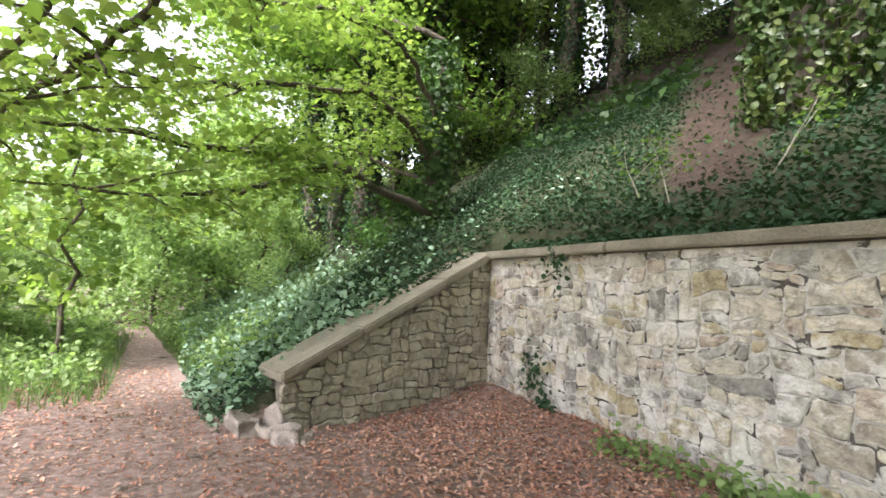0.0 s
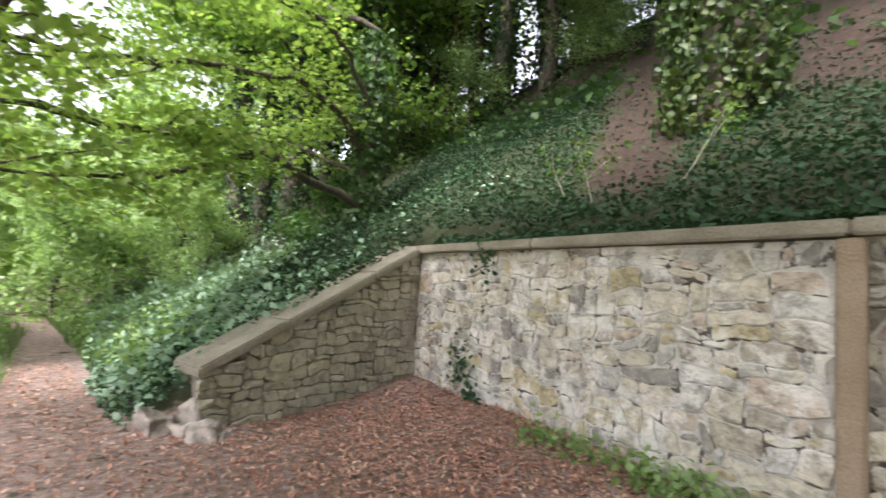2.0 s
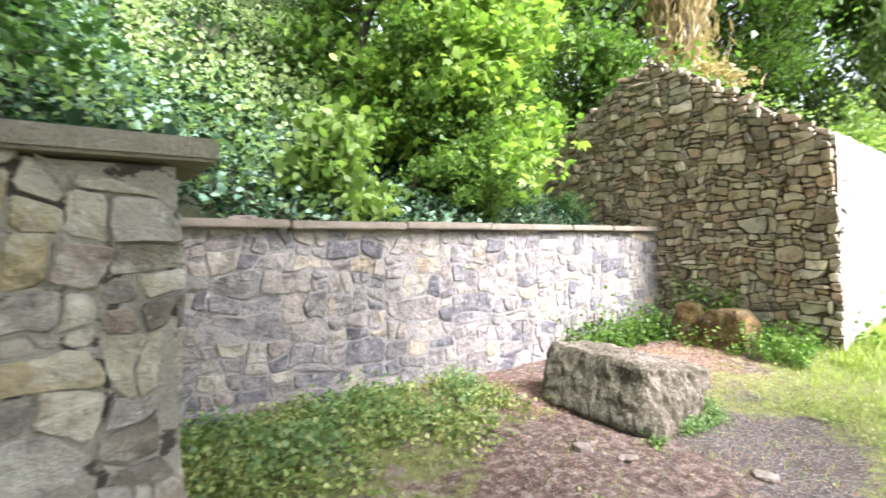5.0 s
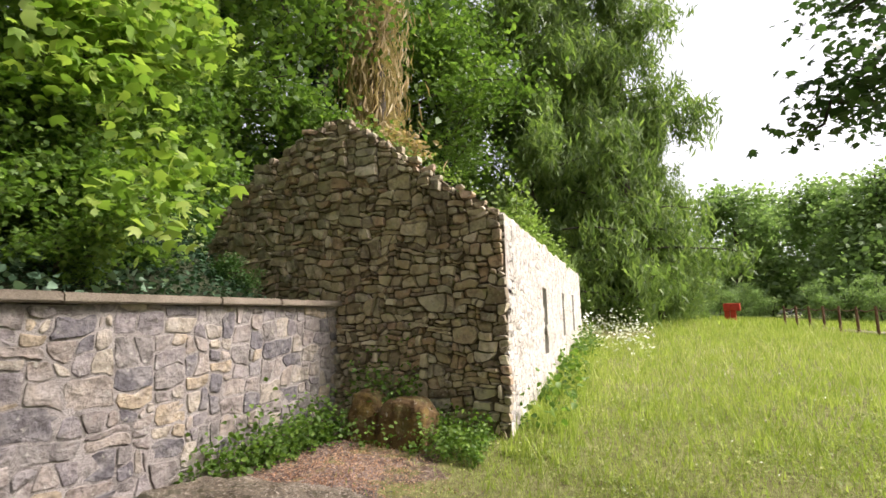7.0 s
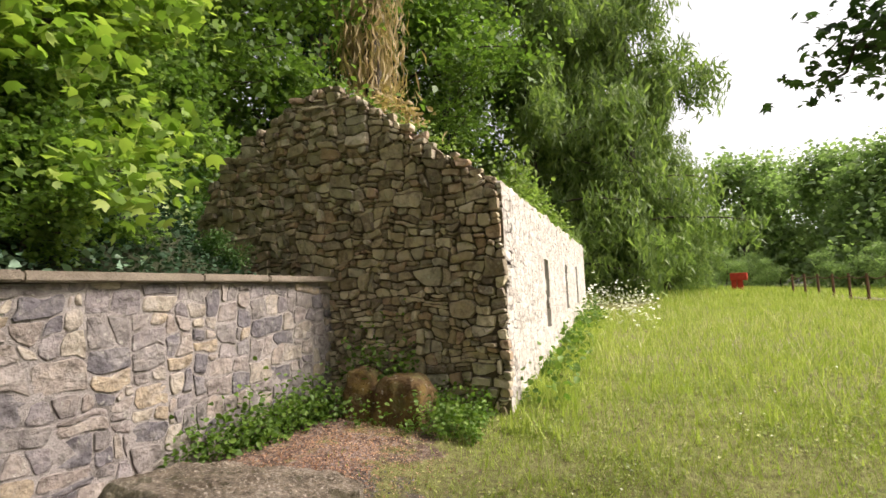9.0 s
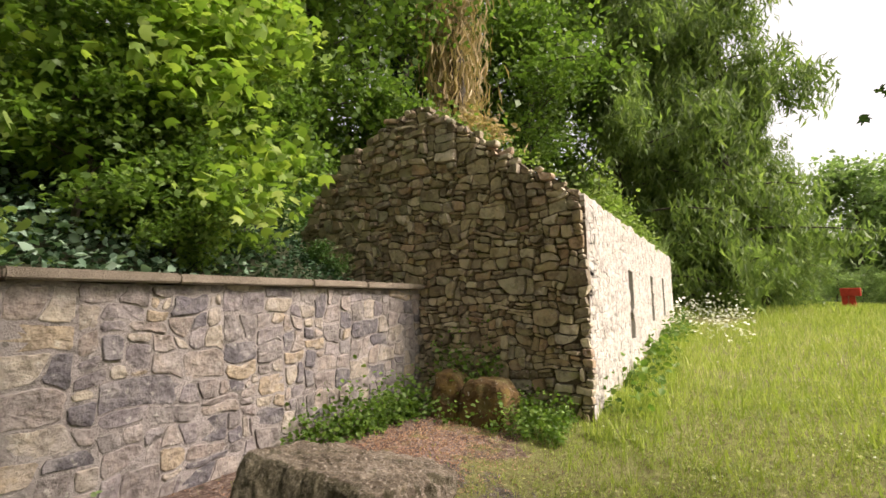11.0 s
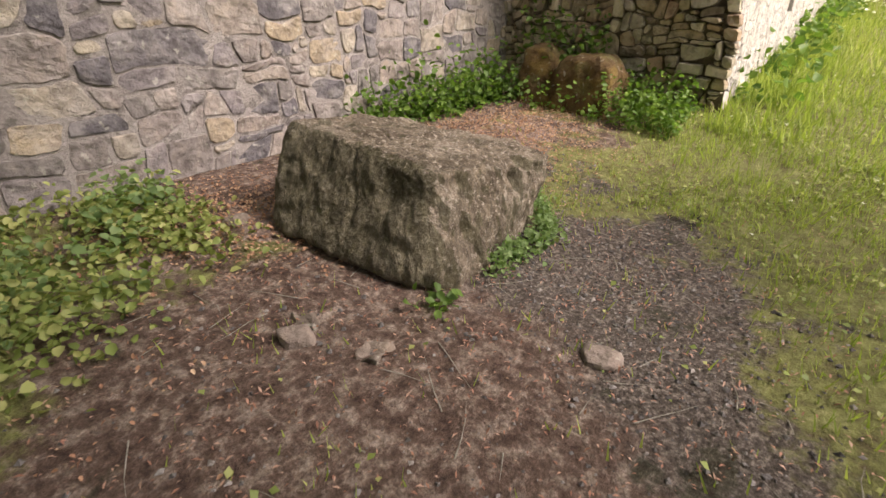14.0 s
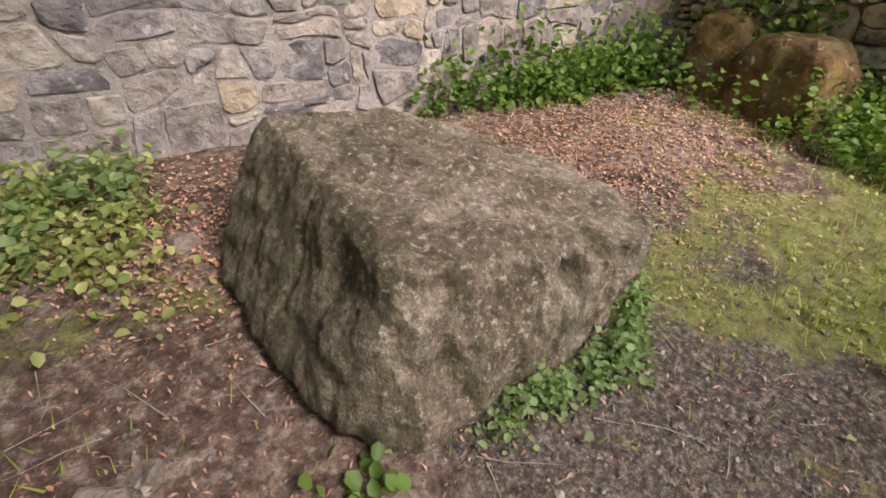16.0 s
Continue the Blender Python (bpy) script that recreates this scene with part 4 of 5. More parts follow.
for x, y, s in ((-10.8, 5.0, 0.7), (-12.4, 4.3, 0.7), (-10.9, 6.9, 0.85), (-13.8, 5.6, 0.8), (-9.4, 10.2, 0.8)):
    clone(wood_a, x, y, g.uniform(0, 360), s)


def limb_tree(name, at, trunk_pts, trunk_r, limbs, n_leaf, leaf, mats, label, clump=0.35, twig=0.9, n_twigs=9):
    """A tree whose long limbs are laid out one by one; twigs and flat sprays of leaves grow from them."""
    ob = new(name)
    ob.matrix_basis = pose(*at)
    o = np.array(at, float)
    tp_ = np.array(trunk_pts) - o
    pieces = [tube(tp_, np.linspace(trunk_r, trunk_r * 0.5, len(tp_)), 9)]
    tips = []
    for pts, r0_ in limbs:
        p = np.array(pts, float) - o
        tt = np.linspace(0, len(p) - 1, 4 * len(p))
        sm_p = np.stack([np.interp(tt, np.arange(len(p)), p[:, c]) for c in range(3)], 1)
        sm_p[1:-1] = (sm_p[:-2] + sm_p[1:-1] * 2 + sm_p[2:]) / 4 + g.normal(size=(len(sm_p) - 2, 3)) * 0.025
        pieces.append(tube(sm_p, np.linspace(r0_, r0_ * 0.2, len(sm_p)), 6))
        for i in range(n_twigs):
            f = int(g.uniform(0.15, 1.0) * (len(sm_p) - 1))
            tw, tr_ = limb(sm_p[f], (g.normal(), g.normal(), g.uniform(-0.35, 0.45)), twig * g.uniform(0.5, 1.3), r0_ * 0.35, g, 0.5, 5, -0.05)
            pieces.append(tube(tw, tr_, 4))
            tips.extend(tw[2:])
        tips.extend(sm_p[len(sm_p) // 3:])
    w_ = put("trunk", fast_mesh("trunk", *join(pieces)), mats[0], ob)
    w_.data.shade_smooth()
    tips = np.array(tips)
    c = tips[g.integers(0, len(tips), n_leaf)] + g.normal(size=(n_leaf, 3)) * np.array([clump, clump, clump * 0.45])
    put("crown", fast_mesh("crown", *leaves(c, leaf, g, 0.75, 0.85, 0.3, None, leaf < 0.13)), mats[1], ob)
    return tagged(ob, label, "tree")


limb_tree("maple_tree", (-7.9, 5.13, 2.5), [(-7.9, 5.2, 2.2), (-7.95, 5.0, 3.2), (-7.75, 5.05, 4.4), (-7.95, 5.2, 5.9)], 0.1, [
    ([(-7.9, 5.13, 2.74), (-7.76, 4.1, 3.01), (-7.44, 2.93, 3.3), (-7.15, 1.91, 3.23), (-6.73, 1.12, 3.05), (-6.04, 0.16, 2.91), (-5.63, -0.52, 2.78)], 0.085),
    ([(-7.45, 2.94, 3.26), (-7.37, 2.16, 2.87), (-7.06, 1.49, 2.61), (-6.25, 0.02, 2.28), (-5.91, -0.66, 2.28)], 0.05),
    ([(-7.85, 5.0, 3.7), (-7.6, 4.3, 4.25), (-7.26, 3.26, 4.48), (-6.78, 1.9, 4.08), (-6.12, 0.69, 3.56), (-5.22, -0.3, 3.22)], 0.07),
    ([(-7.8, 5.0, 4.5), (-7.5, 4.4, 5.2), (-7.2, 3.6, 5.6), (-6.7, 2.2, 5.2), (-6.0, 1.2, 4.7), (-5.4, 0.6, 4.4)], 0.06),
    ([(-7.8, 5.0, 4.2), (-9.0, 3.6, 5.2), (-9.6, 1.8, 4.9), (-9.4, 0.2, 4.2), (-9.2, -1.2, 3.5)], 0.06),
    ([(-7.75, 5.1, 6.0), (-8.6, 3.4, 6.6), (-8.8, 1.6, 6.3), (-8.6, 0.2, 5.6)], 0.06),
    ([(-7.9, 5.0, 3.3), (-9.2, 3.9, 4.1), (-10.2, 2.2, 3.8), (-10.4, 0.6, 3.2)], 0.05)], 11500, 0.1, (M_BARK, M_LEAF_LIME), "low-branched maple with bright lime-green leaves on the slope", 0.3)
limb_tree("overhead_maple", (0.8, -3.6, -0.3), [(0.8, -3.6, -0.4), (0.7, -3.5, 2.5), (0.4, -3.2, 5.0), (0.2, -3.0, 7.5)], 0.24, [
    ([(0.5, -3.3, 4.2), (-1.6, -1.2, 5.2), (-3.6, 0.6, 4.6), (-4.51, 0.27, 3.64), (-4.93, -0.17, 3.16), (-5.3, -0.6, 2.84), (-5.32, -1.01, 2.44)], 0.07),
    ([(0.5, -3.3, 4.0), (-1.6, -1.8, 4.9), (-3.4, -0.3, 4.5), (-4.67, -0.4, 3.4), (-5.12, -0.8, 2.95), (-5.31, -1.4, 2.6)], 0.06),
    ([(0.4, -3.2, 4.8), (-1.0, -1.6, 6.0), (-2.6, 0.0, 6.2), (-4.2, 1.4, 5.6)], 0.06),
    ([(0.4, -3.2, 5.0), (0.6, -1.4, 6.2), (0.4, 0.6, 6.5), (0.0, 2.2, 6.2)], 0.07),
    ([(0.3, -3.1, 5.6), (-1.2, -1.0, 7.0), (-2.4, 1.4, 7.0), (-3.2, 3.0, 6.4)], 0.06),
    ([(0.4, -3.2, 5.0), (-2.2, -3.0, 5.4), (-4.4, -2.6, 4.6), (-5.6, -2.4, 3.4)], 0.06)], 5200, 0.1, (M_BARK, M_LEAF_LIME), "maple with long drooping limbs over the clearing", 0.32)
st_z = g.uniform(0.0, 3.6, 1500)
st_a = g.uniform(0, 6.28, 1500)
st_o = np.stack([np.cos(st_a), np.sin(st_a), 0 * st_a], 1)
st_r = 0.1 + np.abs(g.normal(size=1500)) * 0.16
put("ivy", fast_mesh("ivy", *leaves(st_o * st_r[:, None] + np.stack([0.06 + 0 * st_z, -0.08 + 0 * st_z, st_z - 0.1], 1), 0.1, g, 0.6, 0.9, 0.8, st_o)), M_LEAF_DARK, bpy.data.objects["maple_tree"], "dark ivy on the stem")
# offset of an added, unseen tree, set by where its shade should fall
CX, CY = 3.2, -1.3


def shift(pts):
    return [(x + CX, y + CY, z) for x, y, z in pts]


limb_tree("unseen_shade_tree", (1.9 + CX, -2.9 + CY, -0.4), shift([(1.9, -2.9, -0.5), (1.9, -2.8, 3.0), (1.7, -2.6, 6.0), (1.5, -2.4, 8.5)]), 0.28, [
    (shift([(1.7, -2.6, 5.6), (0.4, -1.2, 7.0), (-0.6, 0.4, 7.3), (-1.6, 1.6, 7.0)]), 0.09),
    (shift([(1.7, -2.6, 5.8), (1.6, -0.8, 7.2), (1.2, 0.8, 7.4), (0.8, 2.2, 7.2)]), 0.09),
    (shift([(1.7, -2.6, 5.8), (2.8, -1.4, 7.0), (2.9, 0.2, 7.4), (2.4, 1.8, 7.4)]), 0.08),
    (shift([(1.7, -2.6, 5.4), (0.0, -2.6, 6.4), (-1.8, -2.2, 6.6), (-3.2, -1.6, 6.2)]), 0.08),
    (shift([(1.6, -2.5, 6.5), (0.4, -2.0, 8.2), (-1.2, -0.6, 8.6), (-2.6, 0.6, 8.2)]), 0.08),
    (shift([(1.6, -2.5, 5.2), (2.6, -3.6, 6.2), (3.0, -4.8, 6.4), (2.6, -6.0, 6.2)]), 0.08)], 6000, 0.3, (M_BARK, M_LEAF_MID), "added unseen tree whose dense canopy shades the clearing by the high wall", 0.5, 1.4, 10)
# second unseen copy, added for more shade farther west
unseen_shade_west = copy_thing(bpy.data.objects["unseen_shade_tree"], pose(0.2, -4.7, -0.4, 0, 0, 12))
limb_tree("beech_tree", (7.2, -4.4, -0.4), [(7.2, -4.4, -0.5), (7.3, -4.3, 2.2), (7.4, -4.1, 4.6), (7.4, -4.0, 7.0)], 0.26, [
    ([(7.4, -4.1, 4.4), (8.0, -2.2, 4.9), (8.6, -0.9, 4.3), (8.35, -0.1, 3.55), (8.3, 0.25, 3.1)], 0.05),
    ([(7.4, -4.1, 4.0), (9.0, -2.6, 4.6), (9.4, -1.3, 4.0), (9.2, -0.7, 3.45)], 0.05),
    ([(7.4, -4.1, 4.6), (8.6, -2.2, 5.3), (9.0, -1.0, 4.9), (8.8, -0.3, 4.3)], 0.05)], 3800, 0.08, (M_BARK, M_LEAF_DARK), "dark overhanging beech twigs at the edge of the meadow", 0.2, 0.5, 8)

birch = tree("birch_tree", g, on_land(7.5, 10.4), (M_BARK_PALE, M_LEAF_MID), "pale-barked slim tree on the slope behind the low wall", height=10, r0=0.13, crown_from=0.55, spread=2.2, n_limbs=10, n_leaf=2500, leaf=0.2, clump=0.5)

# saplings, bushes and undergrowth
bush_lime = tree("maple_bush", g, on_land(6.95, 7.0), (M_BARK, M_LEAF_SYCAMORE), "bright lime-green young maple behind the low wall", "bush", "young maples", height=4.6, r0=0.06, crown_from=0.03, spread=1.2, n_limbs=28, n_leaf=9500, leaf=0.14, clump=0.24, sub=3, lobed=True)
bush_low = tree("maple_bush", g, on_land(4.6, 6.25), (M_BARK, M_LEAF_LIME), "low yellow-green maple bush leaning over the wall", "bush", "young maples", height=0.95, r0=0.03, crown_from=0.05, spread=0.5, n_limbs=12, n_leaf=1500, leaf=0.12, clump=0.16, sub=3, lobed=True)
bush_mid = tree("green_bush", g, on_land(6.5, 8.4), (M_BARK, M_LEAF_MID), "dense green sycamore bush by the ruined gable", "bush", "slope bushes", height=5.2, r0=0.08, crown_from=0.05, spread=1.7, n_limbs=20, n_leaf=8000, leaf=0.15, clump=0.3, sub=4, lobed=True)
bush_dark = tree("green_bush", g, on_land(1.6, 6.0), (M_BARK, M_LEAF_DEEP), "low leafy green bush above the retaining wall", "bush", "slope bushes", height=1.3, r0=0.03, crown_from=0.02, spread=0.95, n_limbs=14, n_leaf=2000, leaf=0.1, clump=0.2, sub=3)
bush_wood = tree("undergrowth_bush", g, on_land(-14, 1.2), (M_BARK, M_LEAF_HAZEL), "tangled green undergrowth at the edge of the path", "bush", "woodland undergrowth", height=3.2, r0=0.06, crown_from=0.03, spread=1.6, n_limbs=16, n_leaf=4800, leaf=0.125, clump=0.32, sub=3, plain=True)
for x, y, s in ((5.9, 6.7, 0.42), (7.45, 6.75, 0.36), (6.6, 6.25, 0.3)):
    clone(bush_mid, x, y, g.uniform(0, 360), s)
for x, y, s in ((9.2, 10.3, 0.8), (11.3, 9.9, 0.75), (14.5, 9.3, 0.8)):
    clone(bush_mid, x, y, g.uniform(0, 360), s)
for x, y, s in ((0.9, 5.2, 0.6), (1.2, 7.2, 1.2), (0.4, 8.2, 1.1), (-8.8, 4.6, 0.8), (8.9, 6.4, 0.3), (10.6, 8.8, 1.0)):
    clone(bush_dark, x, y, g.uniform(0, 360), s)
for x, y, s in ((-9.9, -1.5, 0.45), (-10.6, -2.6, 0.6), (-9.6, -0.8, 0.3), (-12.2, -1.6, 0.8), (-11.2, -3.2, 0.8), (-16, -0.6, 1.1), (-15.5, 2.6, 1.0), (-13.2, 3.4, 0.9), (-18, 1.5, 1.3), (-19, -2.5, 1.3), (-14, -4.5, 1.0), (-22, 0.5, 1.3), (-11.6, 3.6, 0.5), (-21, 4.5, 1.3), (-17, 6.0, 1.1), (-26, 2, 1.5), (-10.5, 17.5, 1.0), (-7.2, 18.2, 0.9), (-20, 9, 1.6), (-25, 7, 1.8), (-16, 12, 1.0), (-3.2, 18.5, 0.9), (-7.3, 11.6, 0.75), (-9.8, 9.4, 0.7), (-6.0, 14.2, 0.8), (-9.0, 13.0, 0.9), (-11.4, 8.0, 0.75), (2.4, 18.5, 1.3)):
    clone(bush_wood, x, y, g.uniform(0, 360), s)
sapling = tree("sapling", g, on_land(-8.9, -0.2), (M_BARK, M_LEAF_LIME), "slender young tree beside the path", "tree", "young trees by the path", height=3.6, r0=0.045, crown_from=0.3, spread=0.9, n_limbs=9, n_leaf=700, leaf=0.14, lean=(0.1, -0.1), clump=0.18, sub=2)
clone(sapling, -9.9, -1.4, 80, 1.2)
dark_tree = tree("leaning_tree", g, on_land(-10.9, -2.3), (M_BARK, M_LEAF_LIME), "dark leaning tree at the edge of the clearing", "tree", "", height=9, r0=0.15, crown_from=0.35, spread=2.6, n_limbs=10, n_leaf=3500, leaf=0.2, lean=(0.8, -0.8), clump=0.5)
for x, y, h_ in ((-3.3, 4.75, 0.9), (-3.05, 4.85, 0.75), (-2.2, 4.95, 1.0)):
    p_, r_ = limb((0, 0, -0.1), (g.normal() * 0.25, g.normal() * 0.25, 1), h_, 0.012, g, 0.25, 6)
    q_, s_ = limb(p_[3], (0.5, 0.2, 0.8), h_ * 0.5, 0.007, g, 0.3, 4)
    st = new("bare_sapling")
    st.matrix_basis = on_land(x, y)
    put("stem", fast_mesh("stem", *join([tube(p_, r_, 5), tube(q_, s_, 4)])), M_BARK_PALE, st)
    cl_ = np.concatenate([p_[3:], q_[2:]])
    put("foliage", fast_mesh("foliage", *leaves(cl_[g.integers(0, len(cl_), 60)] + g.normal(size=(60, 3)) * 0.1, 0.06, g)), M_LEAF_MID, st)
    tagged(st, "thin pale bare-stemmed sapling on the slope", "sapling", "saplings above the wall")

# trees behind the house
creeper = tree("creeper_tree", g, on_land(16.4, 8.3), (M_BARK, M_LEAF_MID), "tree stem hung with dry brown creeper behind the ruin", height=15, r0=0.3, crown_from=0.6, spread=3.2, n_limbs=9, n_leaf=3000, leaf=0.24, clump=0.7)
cz = g.uniform(0.5, 12.5, 9000)
ca = g.uniform(0, 6.28, 9000)
cr = 0.25 + np.abs(g.normal(size=9000)) * 0.42
put("dry_creeper", fast_mesh("dry_creeper", *leaves(np.stack([np.cos(ca) * cr, np.sin(ca) * cr, cz], 1), 0.5, g, 0.1, 0.1, 4.0)), M_LEAF_BROWN, creeper, "hanging dry brown creeper")


def larch(name, g, at, height, spread, n_leaf, label, group=""):
    """A conifer with drooping boughs hung with fine sprays."""
    ob = new(name)
    ob.matrix_basis = at
    tp_ = [(0.1 * g.normal() * (i > 0), 0.1 * g.normal() * (i > 0), -0.4 + (height + 0.4) * i / 8) for i in range(9)]
    pieces, tips = [tube(tp_, np.linspace(0.32, 0.04, 9), 8)], []
    for i in range(72):
        f = 0.03 + 0.95 * i / 72
        ln = spread * (1.08 - f) ** 0.75 * g.uniform(0.65, 1.15)
        az = g.uniform(0, 6.28)
        pts, rad = limb((0, 0, f * height), (math.cos(az), math.sin(az), 0.25), ln, 0.06 * (1.2 - f), g, 0.15, 7, -0.09)
        pieces.append(tube(pts, rad, 4))
        for q in range(1, 8):
            for _ in range(2):
                s_ = pts[q] + g.normal(size=3) * np.array([0.35, 0.35, 0.1])
                tips.append(s_)
    w_ = put("trunk", fast_mesh("trunk", *join(pieces)), M_BARK, ob)
    w_.data.shade_smooth()
    tips = np.array(tips)
    c = tips[g.integers(0, len(tips), n_leaf)] + g.normal(size=(n_leaf, 3)) * np.array([0.22, 0.22, 0.3]) - np.abs(g.normal(size=(n_leaf, 1))) * np.array([[0, 0, 0.45]])
    put("crown", fast_mesh("crown", *leaves(c, 0.44, g, 0.1, 0.2, 1.6)), M_LEAF_LARCH, ob)
    return tagged(ob, label, "conifer", group)


larch_a = larch("larch_tree", g, on_land(29.0, 1.5), 21, 5.6, 44000, "tall larch with drooping feathery green boughs beyond the house", "larches beyond the house")
for x, y, s in ((26.5, 5.6, 1.0), (33.0, 4.6, 1.0), (30.5, 0.3, 0.5)):
    clone(larch_a, x, y, g.uniform(0, 360), s)
for i, (x, y, s) in enumerate(((21.5, 12.5, 1.0), (22.8, 10.6, 1.1), (15.0, 10.6, 1.0), (12.0, 10.9, 0.9), (26.5, 10, 1.2), (23.0, 8.4, 0.8), (10.2, 11.8, 0.9), (37, 7, 1.1))):
    clone((wood_c, wood_a)[i % 2], x, y, g.uniform(0, 360), s)
far_tree = tree("far_tree", g, on_land(58, -8), (M_BARK, M_LEAF_HAZEL), "broad green tree beyond the canal", "tree", "trees beyond the canal", height=11.5, r0=0.3, crown_from=0.04, spread=5.0, n_limbs=22, n_leaf=7500, leaf=0.48, clump=0.95)
for x, y, s in ((44.9, -14.3, 0.85), (57.4, -14.9, 0.8), (52, -14, 0.9), (48, -19, 1.0), (63, -3, 0.75), (70, -12, 1.1), (44, -24, 1.05), (66, 3, 0.8), (38, -27, 1.0), (78, -4, 0.9), (30, -31, 1.1), (20, -34, 1.1), (10, -36, 1.2), (0, -36, 1.1), (-40, 1, 0.8), (-36, 6, 0.9), (-44, -6, 0.7)):
    clone(far_tree, x, y, g.uniform(0, 360), s)
for x, y, s in ((48, -16, 1.2), (52, -19, 1.3), (45, -20, 1.2), (40, -20, 1.2), (36, -21, 1.2), (56, -10, 1.3), (60, -14, 1.4), (40, -9, 0.7), (38, -11, 0.8), (41.5, -6, 0.6), (34, -13, 0.6), (39, -15, 0.9), (43, -4, 0.8), (44, -12, 0.9), (47, -6, 0.8), (36, -14, 0.8), (33, -17, 0.9), (50, -3, 0.9), (42, -1, 0.7), (46, 2, 1.0), (54, 0, 1.1)):
    clone(bush_wood, x, y, g.uniform(0, 360), s)


# ---- ground cover ----
def scatter(nn, x0, x1, y0, y1, keep, seed):
    r = np.random.default_rng(seed)
    x, y = r.uniform(x0, x1, nn), r.uniform(y0, y1, nn)
    k = r.uniform(0, 1, nn) < keep(x, y)
    return x[k], y[k], r


def cover(name, nn, box, keep, seed, leaf, height, material, label, category, flat=0.6, aspect=0.75, droop=0.2, plain=False):
    x, y, r = scatter(nn, *box, keep, seed)
    z = land(x, y) + np.abs(r.normal(size=len(x))) * height + 0.01
    ob = put(name, fast_mesh(name, *leaves(np.stack([x, y, z], 1), leaf, r, flat, aspect, droop, None, False, plain)), material)
    return tagged(ob, label, category, kind="stuff")


def on_hill(x, y):
    return np.where(retained(x, y), 0.0, 1.0) * (hill_only(x, y) > base_ground(x, y) - 0.05)


def patchy(x, y, s=1.0):
    return 0.5 + 0.5 * bumpy(x + 3.3, y - 1.7, s)


cover("ivy_cover", 120000, (-9.5, 10, 0.8, 9.5), lambda x, y: on_hill(x, y) * (1 - 0.9 * sm(bare_slope(x, y) * 1.7)) * np.clip(1.25 - 0.5 * patchy(x, y, 1.1), 0, 1), 1, 0.06, 0.08, M_LEAF_IVY, "glossy dark ivy covering the slope above the walls", "ivy", plain=True)
cover("periwinkle_cover", 34000, (-16, -5.0, 0.6, 6.0), lambda x, y: on_hill(x, y) * patchy(x, y, 0.9) * (0.12 + 0.88 * sm((3.9 - y - 0.25 * (x + 7)) / 1.4)), 2, 0.085, 0.16, M_LEAF_PERI, "blue-green trailing ground cover on the bank by the path", "ground cover")
cover("bank_ivy", 9000, (1.6, 7.5, 5.5, 9.5), lambda x, y: on_hill(x, y) * patchy(x, y, 0.8), 50, 0.085, 0.12, M_LEAF_PERI, "glossy grey-green ivy on the bank behind the low wall", "ivy")
cover("sunlit_brambles", 30000, (3.0, 10.5, 6.0, 16.0), lambda x, y: on_hill(x, y) * sm(1.6 * patchy(x - 2, y + 1, 0.7) - 0.2) * sm((y - 7.2) / 1.2), 51, 0.085, 0.34, M_LEAF_PALE, "pale green brambles and nettles by the gable, coloured lighter like hazy sunlight", "weeds", 0.4)
cover("hill_undergrowth", 42000, (-26, 24, 4, 22), lambda x, y: on_hill(x, y) * (1 - 0.92 * sm(bare_slope(x, y) * 1.5)) * (y > 8.0) * 0.9, 3, 0.22, 0.14, M_LEAF_DARK, "dark undergrowth on the wooded hill", "undergrowth")
cover("low_greenery", 10000, (-0.6, 4.5, 3.8, 8.5), lambda x, y: on_hill(x, y) * patchy(x, y, 1.7) * sm((x + 0.6 + 0.8 * patchy(x, y, 2.9)) / 2.6), 4, 0.07, 0.2, M_LEAF_HAZEL, "leafy weeds along the top of the retaining wall", "weeds")
cover("bank_weeds", 12000, (-14, -6.2, -2.6, 2.2), lambda x, y: np.where((y < 0.25 - 0.12 * (x + 9)) & (y < 0.4), sm((-x - 6.6 - 0.5 * np.abs(y)) / 1.2), 0.0) + np.where(y > 1.25, 0.5, 0.0), 5, 0.08, 0.2, M_LEAF_HAZEL, "pale green weeds beside the woodland path", "weeds", 0.3)
cover("leaf_litter", 95000, (-9, 2.2, -2.5, 4.4), lambda x, y: retained(x, y) * litter_amount(x, y) * np.clip(0.22 + 1.1 * np.exp(-((x + 3.0) / 2.0) ** 2 - ((y - 3.2) / 1.3) ** 2), 0, 1), 6, 0.038, 0.008, M_LITTER, "red-brown fallen leaves on the ground", "leaf litter", 0.86, 0.6, 0.0)
cover("leaf_litter", 34000, (4.4, 9.8, 3.3, 5.5), lambda x, y: np.clip(litter_amount(x, y), 0, 1) * (0.12 + 0.88 * sm((x - 5.0 + 0.9 * (y - 4.5)) / 0.5)), 7, 0.021, 0.006, M_LITTER_DRY, "dry brown leaves between the boulder and the wall", "leaf litter", 0.86, 0.6, 0.0)
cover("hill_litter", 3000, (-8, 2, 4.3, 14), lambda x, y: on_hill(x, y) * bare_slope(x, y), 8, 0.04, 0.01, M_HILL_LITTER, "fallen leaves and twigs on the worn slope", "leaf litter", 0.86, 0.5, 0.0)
cover("wall_foot_weeds", 17000, (2.4, 6.0, 3.7, 5.5), lambda x, y: sm((y - 3.7 - 0.25 * np.clip(x - 4.2, 0, 2)) / 0.8) * (0.1 + 0.9 * sm(patchy(x, y, 3.1) * 1.6 - 0.3)) * (1 - sm((x - 5.3) / 0.5)), 9, 0.042, 0.06, M_LEAF_WEED, "yellow-green weeds at the foot of the low wall", "weeds")
